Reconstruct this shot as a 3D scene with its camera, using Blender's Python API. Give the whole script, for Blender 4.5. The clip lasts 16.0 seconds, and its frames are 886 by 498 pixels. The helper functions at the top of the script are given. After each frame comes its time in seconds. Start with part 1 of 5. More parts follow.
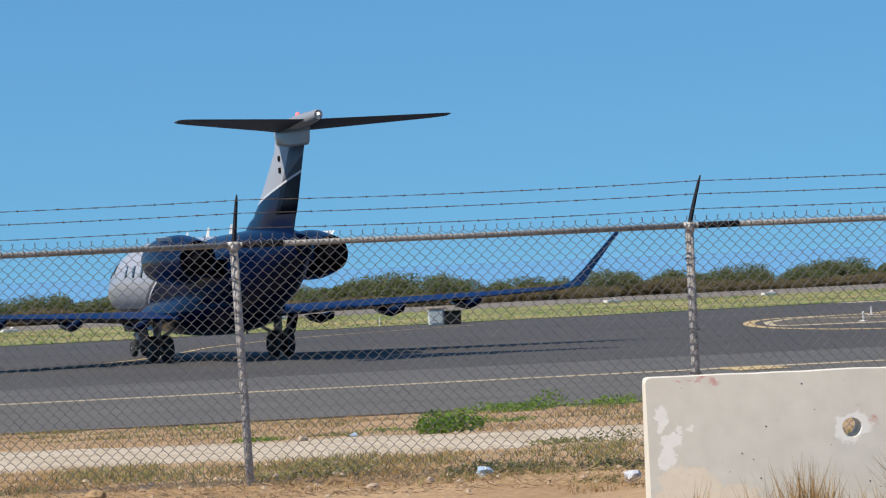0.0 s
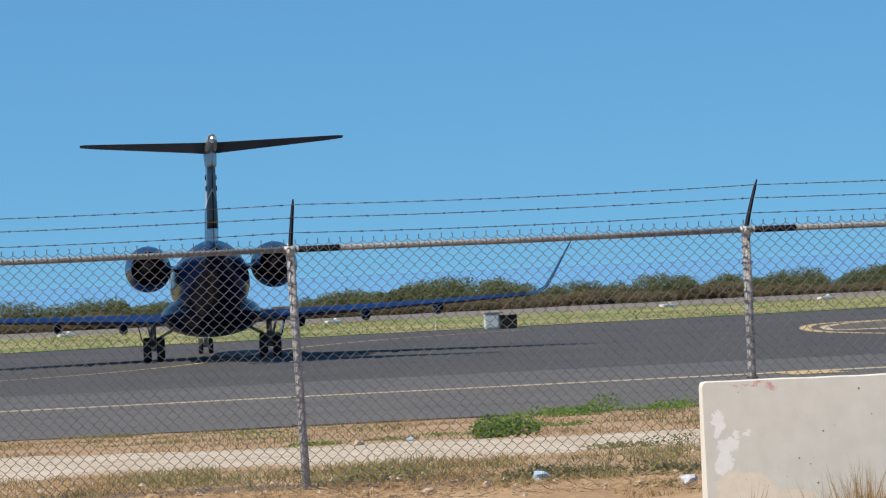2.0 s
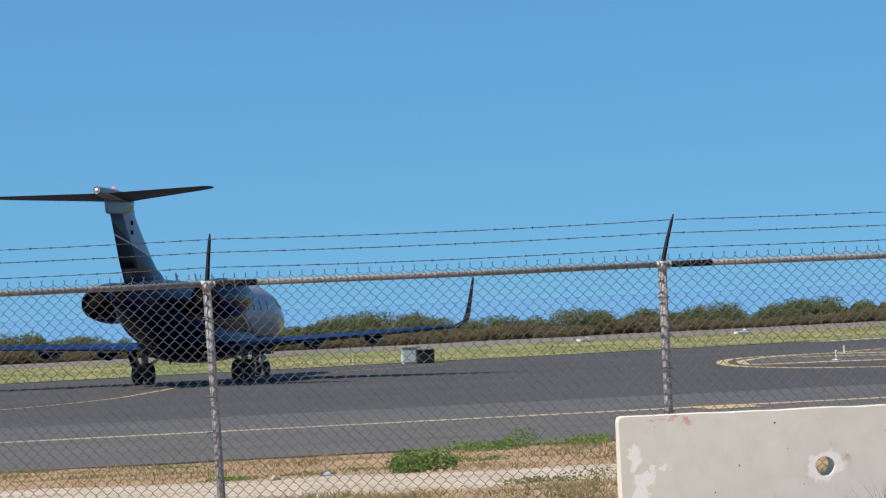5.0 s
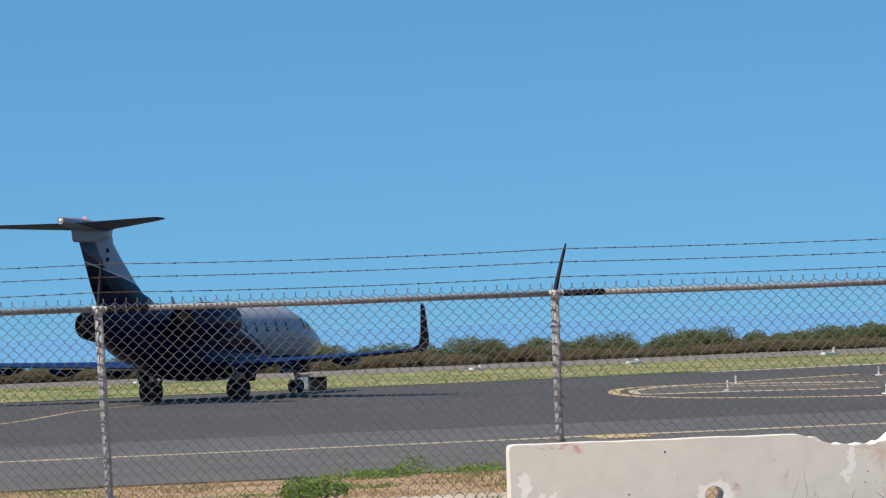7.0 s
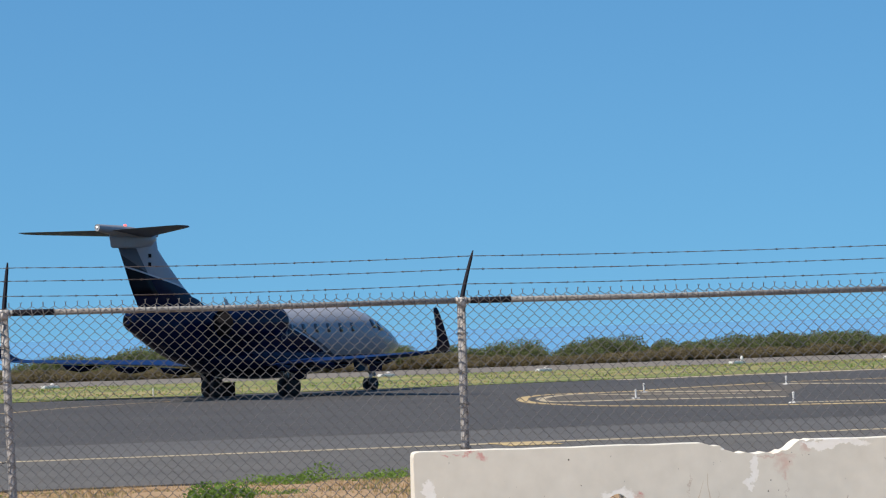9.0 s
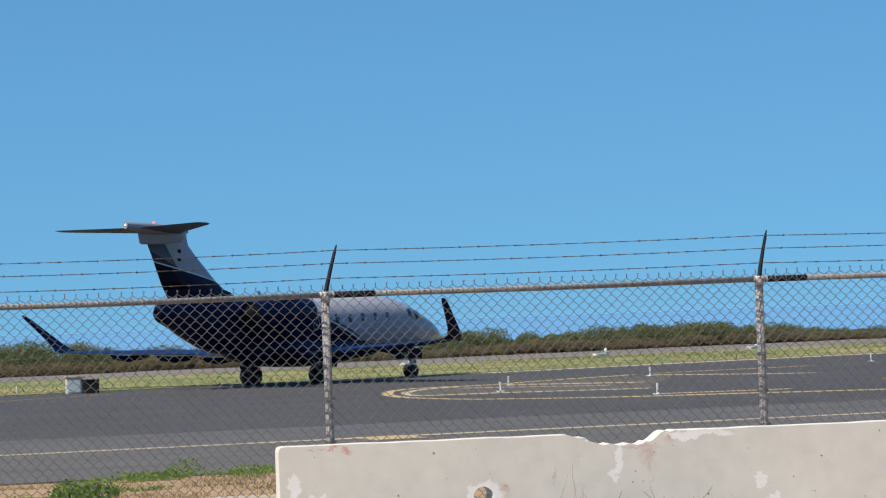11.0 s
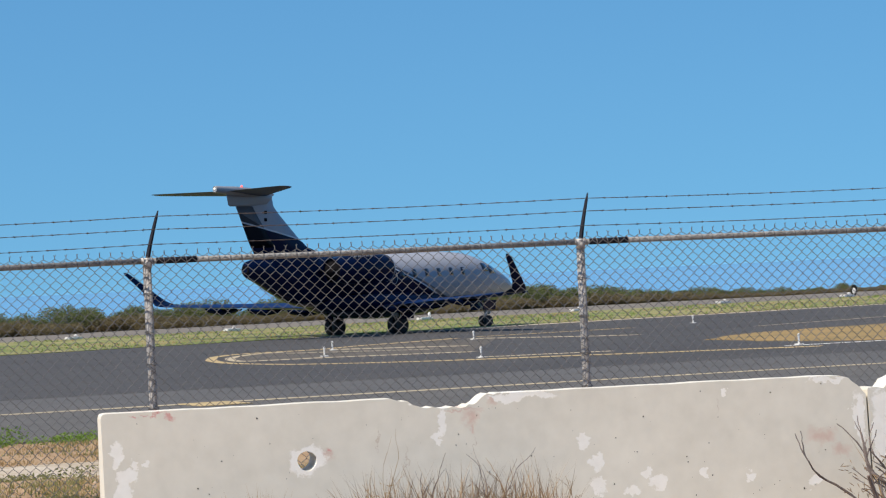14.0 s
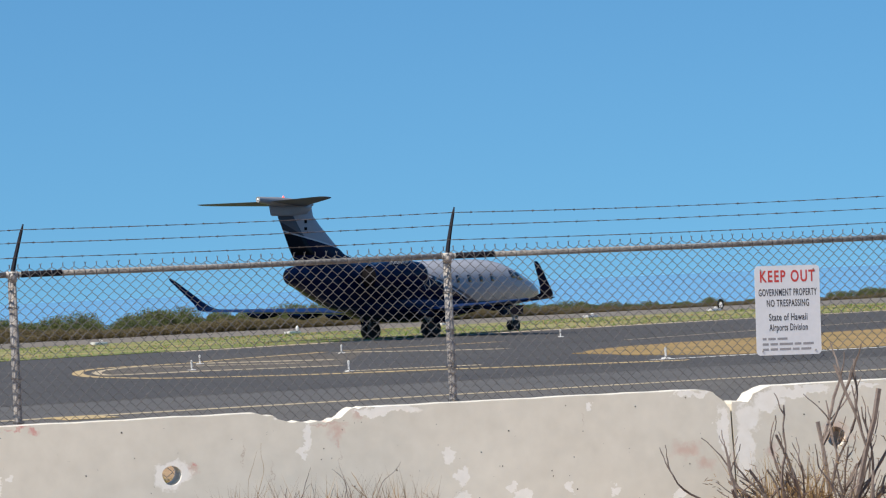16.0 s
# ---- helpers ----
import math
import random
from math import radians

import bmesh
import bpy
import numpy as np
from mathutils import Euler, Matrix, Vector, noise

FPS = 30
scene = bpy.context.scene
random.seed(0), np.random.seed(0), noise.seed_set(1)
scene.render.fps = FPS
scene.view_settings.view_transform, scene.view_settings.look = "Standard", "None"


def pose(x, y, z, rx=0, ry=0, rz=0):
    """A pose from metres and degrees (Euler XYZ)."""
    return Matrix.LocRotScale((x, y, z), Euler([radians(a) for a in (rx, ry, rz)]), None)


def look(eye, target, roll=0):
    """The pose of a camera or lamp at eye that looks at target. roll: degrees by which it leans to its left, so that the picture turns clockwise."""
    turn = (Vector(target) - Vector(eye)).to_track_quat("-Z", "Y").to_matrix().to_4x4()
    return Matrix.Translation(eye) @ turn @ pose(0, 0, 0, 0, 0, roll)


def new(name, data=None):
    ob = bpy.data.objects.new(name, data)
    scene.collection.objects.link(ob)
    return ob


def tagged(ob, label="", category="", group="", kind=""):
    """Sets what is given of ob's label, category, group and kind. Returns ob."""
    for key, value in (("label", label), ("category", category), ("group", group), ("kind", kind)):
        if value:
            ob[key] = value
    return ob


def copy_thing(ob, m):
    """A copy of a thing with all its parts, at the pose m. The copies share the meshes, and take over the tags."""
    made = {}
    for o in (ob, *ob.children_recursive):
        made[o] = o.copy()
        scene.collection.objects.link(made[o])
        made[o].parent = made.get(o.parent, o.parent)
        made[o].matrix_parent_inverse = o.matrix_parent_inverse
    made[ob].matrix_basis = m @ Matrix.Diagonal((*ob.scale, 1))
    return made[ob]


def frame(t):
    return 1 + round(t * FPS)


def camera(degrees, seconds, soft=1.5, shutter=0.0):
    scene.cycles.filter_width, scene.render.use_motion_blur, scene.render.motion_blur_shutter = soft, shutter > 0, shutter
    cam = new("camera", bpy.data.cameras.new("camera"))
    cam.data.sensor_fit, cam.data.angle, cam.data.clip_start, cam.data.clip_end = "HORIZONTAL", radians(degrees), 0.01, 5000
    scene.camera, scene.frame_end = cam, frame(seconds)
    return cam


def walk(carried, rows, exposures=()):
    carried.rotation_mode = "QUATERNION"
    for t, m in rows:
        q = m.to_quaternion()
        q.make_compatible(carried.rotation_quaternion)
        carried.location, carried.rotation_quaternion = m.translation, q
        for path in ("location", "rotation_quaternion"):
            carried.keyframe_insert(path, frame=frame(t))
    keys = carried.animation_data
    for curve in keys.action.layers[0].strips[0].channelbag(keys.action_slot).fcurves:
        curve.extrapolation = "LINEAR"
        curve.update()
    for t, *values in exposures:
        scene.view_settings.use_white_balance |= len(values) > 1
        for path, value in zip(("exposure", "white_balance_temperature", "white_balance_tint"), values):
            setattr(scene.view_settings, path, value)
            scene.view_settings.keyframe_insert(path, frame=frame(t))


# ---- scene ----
cam = camera(14.888, 16.0, soft=1.2)
walk(cam, [
    (0.0, pose(-0.028, -0.000, 2.396, 90.216, 2.483, 0.014)),
    (0.5, pose(-0.031, -0.000, 2.399, 90.242, 2.482, 0.241)),
    (1.0, pose(-0.030, -0.000, 2.397, 90.284, 2.432, 0.305)),
    (1.5, pose(-0.030, -0.000, 2.395, 90.329, 2.465, 0.626)),
    (2.0, pose(-0.031, -0.001, 2.397, 90.328, 2.513, 0.957)),
    (2.5, pose(-0.030, -0.000, 2.398, 90.353, 2.619, 0.781)),
    (3.0, pose(-0.024, -0.000, 2.397, 90.463, 2.779, 0.303)),
    (3.5, pose(-0.026, 0.000, 2.396, 90.562, 2.765, -0.054)),
    (4.0, pose(-0.028, 0.000, 2.397, 90.644, 2.638, -0.176)),
    (6.5, pose(-0.025, 0.001, 2.396, 91.172, 2.229, -1.565)),
    (7.0, pose(-0.021, 0.001, 2.394, 91.253, 2.030, -2.244)),
    (7.5, pose(-0.015, 0.001, 2.399, 91.354, 1.820, -2.814)),
    (8.0, pose(-0.008, 0.000, 2.395, 91.407, 1.656, -3.034)),
    (10.5, pose(0.003, -0.000, 2.394, 91.119, 2.040, -5.513)),
    (11.0, pose(0.002, -0.000, 2.392, 91.144, 2.171, -6.065)),
    (11.5, pose(0.004, -0.000, 2.392, 91.128, 2.267, -6.535)),
    (12.0, pose(0.007, -0.001, 2.392, 90.978, 2.322, -6.884)),
    (12.5, pose(0.006, -0.001, 2.393, 90.759, 2.449, -7.384)),
    (13.0, pose(0.008, -0.001, 2.390, 90.586, 2.555, -8.008)),
    (13.5, pose(0.006, -0.001, 2.391, 90.459, 2.566, -8.513)),
    (14.0, pose(0.009, -0.001, 2.390, 90.422, 2.648, -9.047)),
    (14.5, pose(0.017, -0.003, 2.392, 90.425, 2.735, -9.591)),
    (15.0, pose(0.017, -0.003, 2.392, 90.419, 2.737, -10.081)),
    (15.5, pose(0.017, -0.003, 2.390, 90.469, 2.704, -10.619)),
    (16.0, pose(0.021, -0.004, 2.392, 90.553, 2.580, -11.275)),
])

# ---------------------------------------------------------------- light
SUN = Vector((-0.68, -0.31, 1.0)).normalized()      # towards the sun
world = bpy.data.worlds.new("world")
scene.world = world
world.use_nodes = True
sky = world.node_tree.nodes.new("ShaderNodeTexSky")
sky.sky_type = "NISHITA"
sky.sun_disc = False
sky.sun_elevation = math.asin(SUN.z)
sky.sun_rotation = math.atan2(SUN.x, SUN.y)
sky.altitude, sky.air_density, sky.dust_density, sky.ozone_density = 0, 1.3, 0.0, 0.5
bg = world.node_tree.nodes["Background"]
bg.inputs["Strength"].default_value = 0.092
where = world.node_tree.nodes.new("ShaderNodeTexCoord")
lift = world.node_tree.nodes.new("ShaderNodeVectorMath")     # a very clear, dry sky: the blue reaches down to the sea
lift.operation = "ADD"
lift.inputs[1].default_value = (0, 0, 0.16)
world.node_tree.links.new(where.outputs["Generated"], lift.inputs[0])
world.node_tree.links.new(lift.outputs[0], sky.inputs["Vector"])
tint = world.node_tree.nodes.new("ShaderNodeVectorMath")     # deep tropical blue
tint.operation = "MULTIPLY"
tint.inputs[1].default_value = (0.456, 0.885, 1.22)
world.node_tree.links.new(sky.outputs[0], tint.inputs[0])
world.node_tree.links.new(tint.outputs[0], bg.inputs["Color"])
sun = new("sun", bpy.data.lights.new("sun", "SUN"))
sun.data.energy, sun.data.angle, sun.data.color = 5.15, radians(0.53), (1.0, 0.903, 0.775)
sun.matrix_world = look(SUN * 50, (0, 0, 0))
scene.view_settings.exposure = 0.15


# ---------------------------------------------------------------- materials
def material(name, a, b=None, rough=0.7, metal=0.0, scale=3.0, fine=40.0, bump=0.2, coat=0.0, depth=0.01,
             island=0.0, contrast=0.5, spec=0.5):
    """Two colours mixed by noise at two scales, with fine relief."""
    m = bpy.data.materials.new(name)
    m.use_nodes = True
    nt = m.node_tree
    bsdf = nt.nodes["Principled BSDF"]
    b = b or tuple(c * 0.75 for c in a)
    tc = nt.nodes.new("ShaderNodeTexCoord")
    n1, n2 = nt.nodes.new("ShaderNodeTexNoise"), nt.nodes.new("ShaderNodeTexNoise")
    for n, s, d in ((n1, scale, 5), (n2, fine, 4)):
        n.inputs["Scale"].default_value, n.inputs["Detail"].default_value = s, d
        nt.links.new(tc.outputs["Object"], n.inputs["Vector"])
    add = nt.nodes.new("ShaderNodeMath")
    add.operation = "MULTIPLY_ADD"
    add.inputs[1].default_value = 0.5
    nt.links.new(n2.outputs["Fac"], add.inputs[0])
    half = nt.nodes.new("ShaderNodeMath")
    half.operation = "MULTIPLY"
    half.inputs[1].default_value = 0.5
    nt.links.new(n1.outputs["Fac"], half.inputs[0])
    nt.links.new(half.outputs[0], add.inputs[2])
    last = add.outputs[0]
    if island:
        geo = nt.nodes.new("ShaderNodeNewGeometry")
        jit = nt.nodes.new("ShaderNodeMath")
        jit.operation = "MULTIPLY_ADD"
        jit.inputs[1].default_value = island
        nt.links.new(geo.outputs["Random Per Island"], jit.inputs[0])
        nt.links.new(last, jit.inputs[2])
        last = jit.outputs[0]
    ramp = nt.nodes.new("ShaderNodeValToRGB")
    mid = 0.5 + island * 0.5
    ramp.color_ramp.elements[0].position, ramp.color_ramp.elements[1].position = mid - contrast * 0.3 - island * 0.4, mid + contrast * 0.3 + island * 0.4
    ramp.color_ramp.elements[0].color, ramp.color_ramp.elements[1].color = (*b, 1), (*a, 1)
    nt.links.new(last, ramp.inputs["Fac"])
    nt.links.new(ramp.outputs["Color"], bsdf.inputs["Base Color"])
    bsdf.inputs["Roughness"].default_value, bsdf.inputs["Metallic"].default_value = rough, metal
    bsdf.inputs["Coat Weight"].default_value = coat
    bsdf.inputs["Specular IOR Level"].default_value = spec
    if bump:
        bp = nt.nodes.new("ShaderNodeBump")
        bp.inputs["Strength"].default_value, bp.inputs["Distance"].default_value = bump, depth
        nt.links.new(n2.outputs["Fac"], bp.inputs["Height"])
        nt.links.new(bp.outputs["Normal"], bsdf.inputs["Normal"])
    return m


def glowing(name, colour, strength):
    m = material(name, colour, colour, rough=0.3, bump=0)
    m.node_tree.nodes["Principled BSDF"].inputs["Emission Color"].default_value = (*colour, 1)
    m.node_tree.nodes["Principled BSDF"].inputs["Emission Strength"].default_value = strength
    return m


NAVY, WHITE_PAINT, FIN_SHADE_GREY = (0.0016, 0.0064, 0.03), (0.37, 0.38, 0.41), (0.2, 0.205, 0.215)


def livery(name, tests):
    """Glossy aircraft paint: from white, each test (a, b, c, d, colour) paints where a x + b y + c z + d > 0, in order."""
    m = material(name, WHITE_PAINT, tuple(c * 0.93 for c in WHITE_PAINT), rough=0.2, scale=0.6, fine=5, bump=0.02, coat=0.0, spec=0.12)
    nt = m.node_tree
    bsdf = nt.nodes["Principled BSDF"]
    bsdf.inputs["Coat Roughness"].default_value = 0.06
    ramp = bsdf.inputs["Base Color"].links[0].from_socket
    flake = None                                            # the navy is a metallic paint, the rest is plain
    tc = nt.nodes.new("ShaderNodeTexCoord")
    for *abc, d, colour in tests:
        dot = nt.nodes.new("ShaderNodeVectorMath")
        dot.operation = "DOT_PRODUCT"
        dot.inputs[1].default_value = abc
        nt.links.new(tc.outputs["Object"], dot.inputs[0])
        gt = nt.nodes.new("ShaderNodeMath")
        gt.operation = "GREATER_THAN"
        gt.inputs[1].default_value = -d
        nt.links.new(dot.outputs["Value"], gt.inputs[0])
        mix = nt.nodes.new("ShaderNodeMix")
        mix.data_type = "RGBA"
        nt.links.new(gt.outputs[0], mix.inputs[0])
        nt.links.new(ramp, mix.inputs[6])
        mix.inputs[7].default_value = (*colour, 1)
        ramp = mix.outputs[2]
        part_metal = nt.nodes.new("ShaderNodeMix")
        nt.links.new(gt.outputs[0], part_metal.inputs[0])
        if flake:
            nt.links.new(flake, part_metal.inputs[2])
        else:
            part_metal.inputs[2].default_value = 0.0
        part_metal.inputs[3].default_value = 0.06 if colour == NAVY else 0.0
        flake = part_metal.outputs[0]
    if flake:
        nt.links.new(flake, bsdf.inputs["Metallic"])
    nt.links.new(ramp, bsdf.inputs["Base Color"])
    return m


M = dict(
    dirt=material("dry_dirt", (0.42, 0.285, 0.155), (0.28, 0.175, 0.085), rough=0.95, scale=0.9, fine=14, bump=0.6, depth=0.05),
    gravel=material("pale_gravel", (0.52, 0.445, 0.345), (0.38, 0.3, 0.2), rough=0.95, scale=1.1, fine=14, contrast=0.3, bump=0.5, depth=0.03),
    shoulder=material("old_asphalt", (0.115, 0.107, 0.093), (0.083, 0.077, 0.068), rough=0.9, scale=0.4, fine=4, bump=0.3),
    asphalt=material("worn_asphalt", (0.108, 0.102, 0.093), (0.076, 0.072, 0.066), rough=0.88, scale=0.3, fine=3.0, bump=0.3),
    asphalt_dark=material("dark_asphalt", (0.067, 0.062, 0.056), (0.044, 0.04, 0.037), rough=0.88, scale=0.16, fine=2.4, bump=0.3),
    brown_asphalt=material("brown_worn_asphalt", (0.112, 0.094, 0.07), (0.075, 0.064, 0.05), rough=0.9, scale=0.4, fine=4, bump=0.3),
    runway=material("pale_runway", (0.19, 0.165, 0.13), (0.15, 0.13, 0.105), rough=0.9, scale=0.1, fine=4, bump=0.2),
    yellow=material("faded_yellow_paint", (0.56, 0.41, 0.19), (0.34, 0.26, 0.13), rough=0.8, scale=1.5, fine=9, bump=0.1),
    pale_line=material("faded_line_paint", (0.55, 0.45, 0.29), (0.36, 0.3, 0.2), rough=0.8, scale=1.5, fine=9, bump=0.1),
    grass=material("sparse_green_grass", (0.13, 0.17, 0.034), (0.3, 0.25, 0.1), rough=0.95, scale=0.14, fine=0.8, bump=0.6, depth=0.08, contrast=0.26),
    tan_grass=material("dry_tan_grass", (0.34, 0.22, 0.08), (0.2, 0.145, 0.05), rough=0.95, scale=0.3, fine=2, bump=0.6, depth=0.08),
    concrete=material("weathered_concrete", (0.77, 0.725, 0.615), (0.625, 0.585, 0.49), rough=0.92, scale=1.3, fine=11, bump=0.12, contrast=0.75, depth=0.004),
    galv=material("weathered_galvanised_steel", (0.56, 0.53, 0.49), (0.24, 0.22, 0.2), rough=0.7, scale=22, fine=90, bump=0.2, depth=0.002),
    rail=material("weathered_rail_steel", (0.37, 0.36, 0.34), (0.13, 0.125, 0.118), rough=0.75, scale=30, fine=110, bump=0.3, depth=0.002),
    wire=material("dull_wire", (0.2, 0.196, 0.192), (0.1, 0.098, 0.096), rough=0.6, metal=0.0, scale=5, fine=60, bump=0),
    barb=material("rusty_wire", (0.12, 0.095, 0.085), (0.06, 0.047, 0.043), rough=0.8, metal=0.2, scale=8, fine=60, bump=0),
    dark_steel=material("dark_painted_steel", (0.012, 0.012, 0.018), (0.02, 0.02, 0.025), rough=0.8, spec=0.15, scale=10, fine=60, bump=0.1),
    sign=material("white_sign_face", (0.8, 0.82, 0.84), (0.74, 0.76, 0.78), rough=0.4, scale=4, fine=30, bump=0),
    sign_red=material("red_lettering", (0.62, 0.05, 0.04), (0.55, 0.06, 0.05), rough=0.5, bump=0),
    sign_black=material("black_lettering", (0.03, 0.03, 0.035), (0.05, 0.05, 0.055), rough=0.5, bump=0),
    sign_grey=material("grey_small_print", (0.3, 0.3, 0.31), (0.36, 0.36, 0.37), rough=0.5, bump=0),
    leaf=material("dull_green_leaves", (0.19, 0.215, 0.08), (0.115, 0.135, 0.05), rough=0.8, scale=0.4, fine=3, bump=0, island=0.2),
    dry_leaf=material("dry_brown_scrub", (0.25, 0.2, 0.1), (0.16, 0.13, 0.065), rough=0.9, scale=0.4, fine=3, bump=0, island=0.2),
    weed=material("bright_green_weed", (0.23, 0.35, 0.06), (0.1, 0.18, 0.03), rough=0.8, scale=2, fine=9, bump=0, island=0.35),
    olive=material("grey_green_weed", (0.34, 0.33, 0.13), (0.18, 0.18, 0.07), rough=0.9, scale=2, fine=9, bump=0, island=0.35),
    straw=material("dry_straw", (0.56, 0.4, 0.19), (0.34, 0.22, 0.1), rough=0.9, scale=3, fine=12, bump=0, island=0.35),
    bark=material("grey_twigs", (0.3, 0.245, 0.21), (0.1, 0.078, 0.07), rough=0.9, scale=9, fine=60, bump=0.3, island=0.3),
    dry_twig=material("dry_brown_twigs", (0.4, 0.27, 0.14), (0.2, 0.13, 0.07), rough=0.9, scale=6, fine=30, bump=0, island=0.3),
    tyre=material("tyre_rubber", (0.02, 0.02, 0.021), (0.03, 0.028, 0.027), rough=0.85, scale=9, fine=60, bump=0.1),
    rim=material("wheel_rim", (0.4, 0.41, 0.42), (0.3, 0.3, 0.3), rough=0.4, metal=0.7, bump=0),
    strut=material("gear_strut", (0.5, 0.5, 0.5), (0.3, 0.3, 0.31), rough=0.4, metal=0.5, bump=0),
    soot=material("dark_exhaust_metal", (0.012, 0.011, 0.012), (0.008, 0.008, 0.009), rough=0.8, spec=0.02, bump=0),
    glass=material("dark_tinted_glass", (0.012, 0.016, 0.025), (0.01, 0.012, 0.02), rough=0.05, bump=0, coat=0.5),
    fairing=material("pale_fairing_paint", (0.29, 0.295, 0.305), (0.26, 0.265, 0.275), rough=0.35, bump=0, coat=0.1),
    tail_grey=material("grey_tailplane_paint", (0.125, 0.14, 0.175), (0.11, 0.124, 0.157), rough=0.65, scale=0.6, fine=5, bump=0, spec=0.12),
    navy=livery("navy_gloss_paint", [(0, 0, 0, 1, NAVY)]),
    # the jet's navy, made bluer: sky reflected on the wing is in the colour
    sky_lit_navy=material("navy_with_sky_blue", (0.0065, 0.026, 0.1), (0.0055, 0.022, 0.088), rough=0.45, scale=0.5, fine=5, bump=0, spec=0.02),
    white=material("white_marker_paint", (0.75, 0.74, 0.7), (0.6, 0.58, 0.54), rough=0.7, scale=3, fine=20, bump=0.1),
    paper=material("white_litter_paper", (0.6, 0.61, 0.63), (0.4, 0.41, 0.44), rough=0.8, scale=9, fine=40, bump=0.2),
    blue_litter=material("pale_blue_litter", (0.25, 0.4, 0.6), (0.5, 0.58, 0.66), rough=0.7, scale=20, fine=60, bump=0.2),
    cabinet=material("pale_green_cabinet", (0.6, 0.65, 0.6), (0.5, 0.54, 0.5), rough=0.6, scale=2, fine=14, bump=0.1),
    dark_box=material("dark_green_black_cabinet", (0.012, 0.013, 0.012), (0.018, 0.019, 0.018), spec=0.2, rough=0.7, scale=2, fine=14, bump=0.1),
    stone=material("loose_stone", (0.5, 0.4, 0.3), (0.33, 0.25, 0.18), rough=0.95, scale=9, fine=50, bump=0.5),
    lamp_red=glowing("red_beacon", (1.0, 0.12, 0.1), 1.2),
    lamp_white=glowing("white_tail_light", (1.0, 0.96, 0.85), 1.0),
)


def water_material():
    m = material("sea_water", (0.23, 0.43, 0.68), (0.2, 0.4, 0.65), rough=0.12, scale=0.02, fine=0.3, bump=0.0)
    return m


M["sea"] = water_material()


def let_light_through(m, share):
    """Thin leaves: part of the light passes and is spread on the other side."""
    nt = m.node_tree
    bsdf, out = nt.nodes["Principled BSDF"], nt.nodes["Material Output"]
    thin, mix = nt.nodes.new("ShaderNodeBsdfTranslucent"), nt.nodes.new("ShaderNodeMixShader")
    nt.links.new(bsdf.inputs["Base Color"].links[0].from_socket, thin.inputs["Color"])
    mix.inputs[0].default_value = share
    nt.links.new(bsdf.outputs[0], mix.inputs[1])
    nt.links.new(thin.outputs[0], mix.inputs[2])
    nt.links.new(mix.outputs[0], out.inputs["Surface"])


for leaf_name in ("leaf", "dry_leaf", "weed", "olive", "straw"):
    let_light_through(M[leaf_name], 0.45)


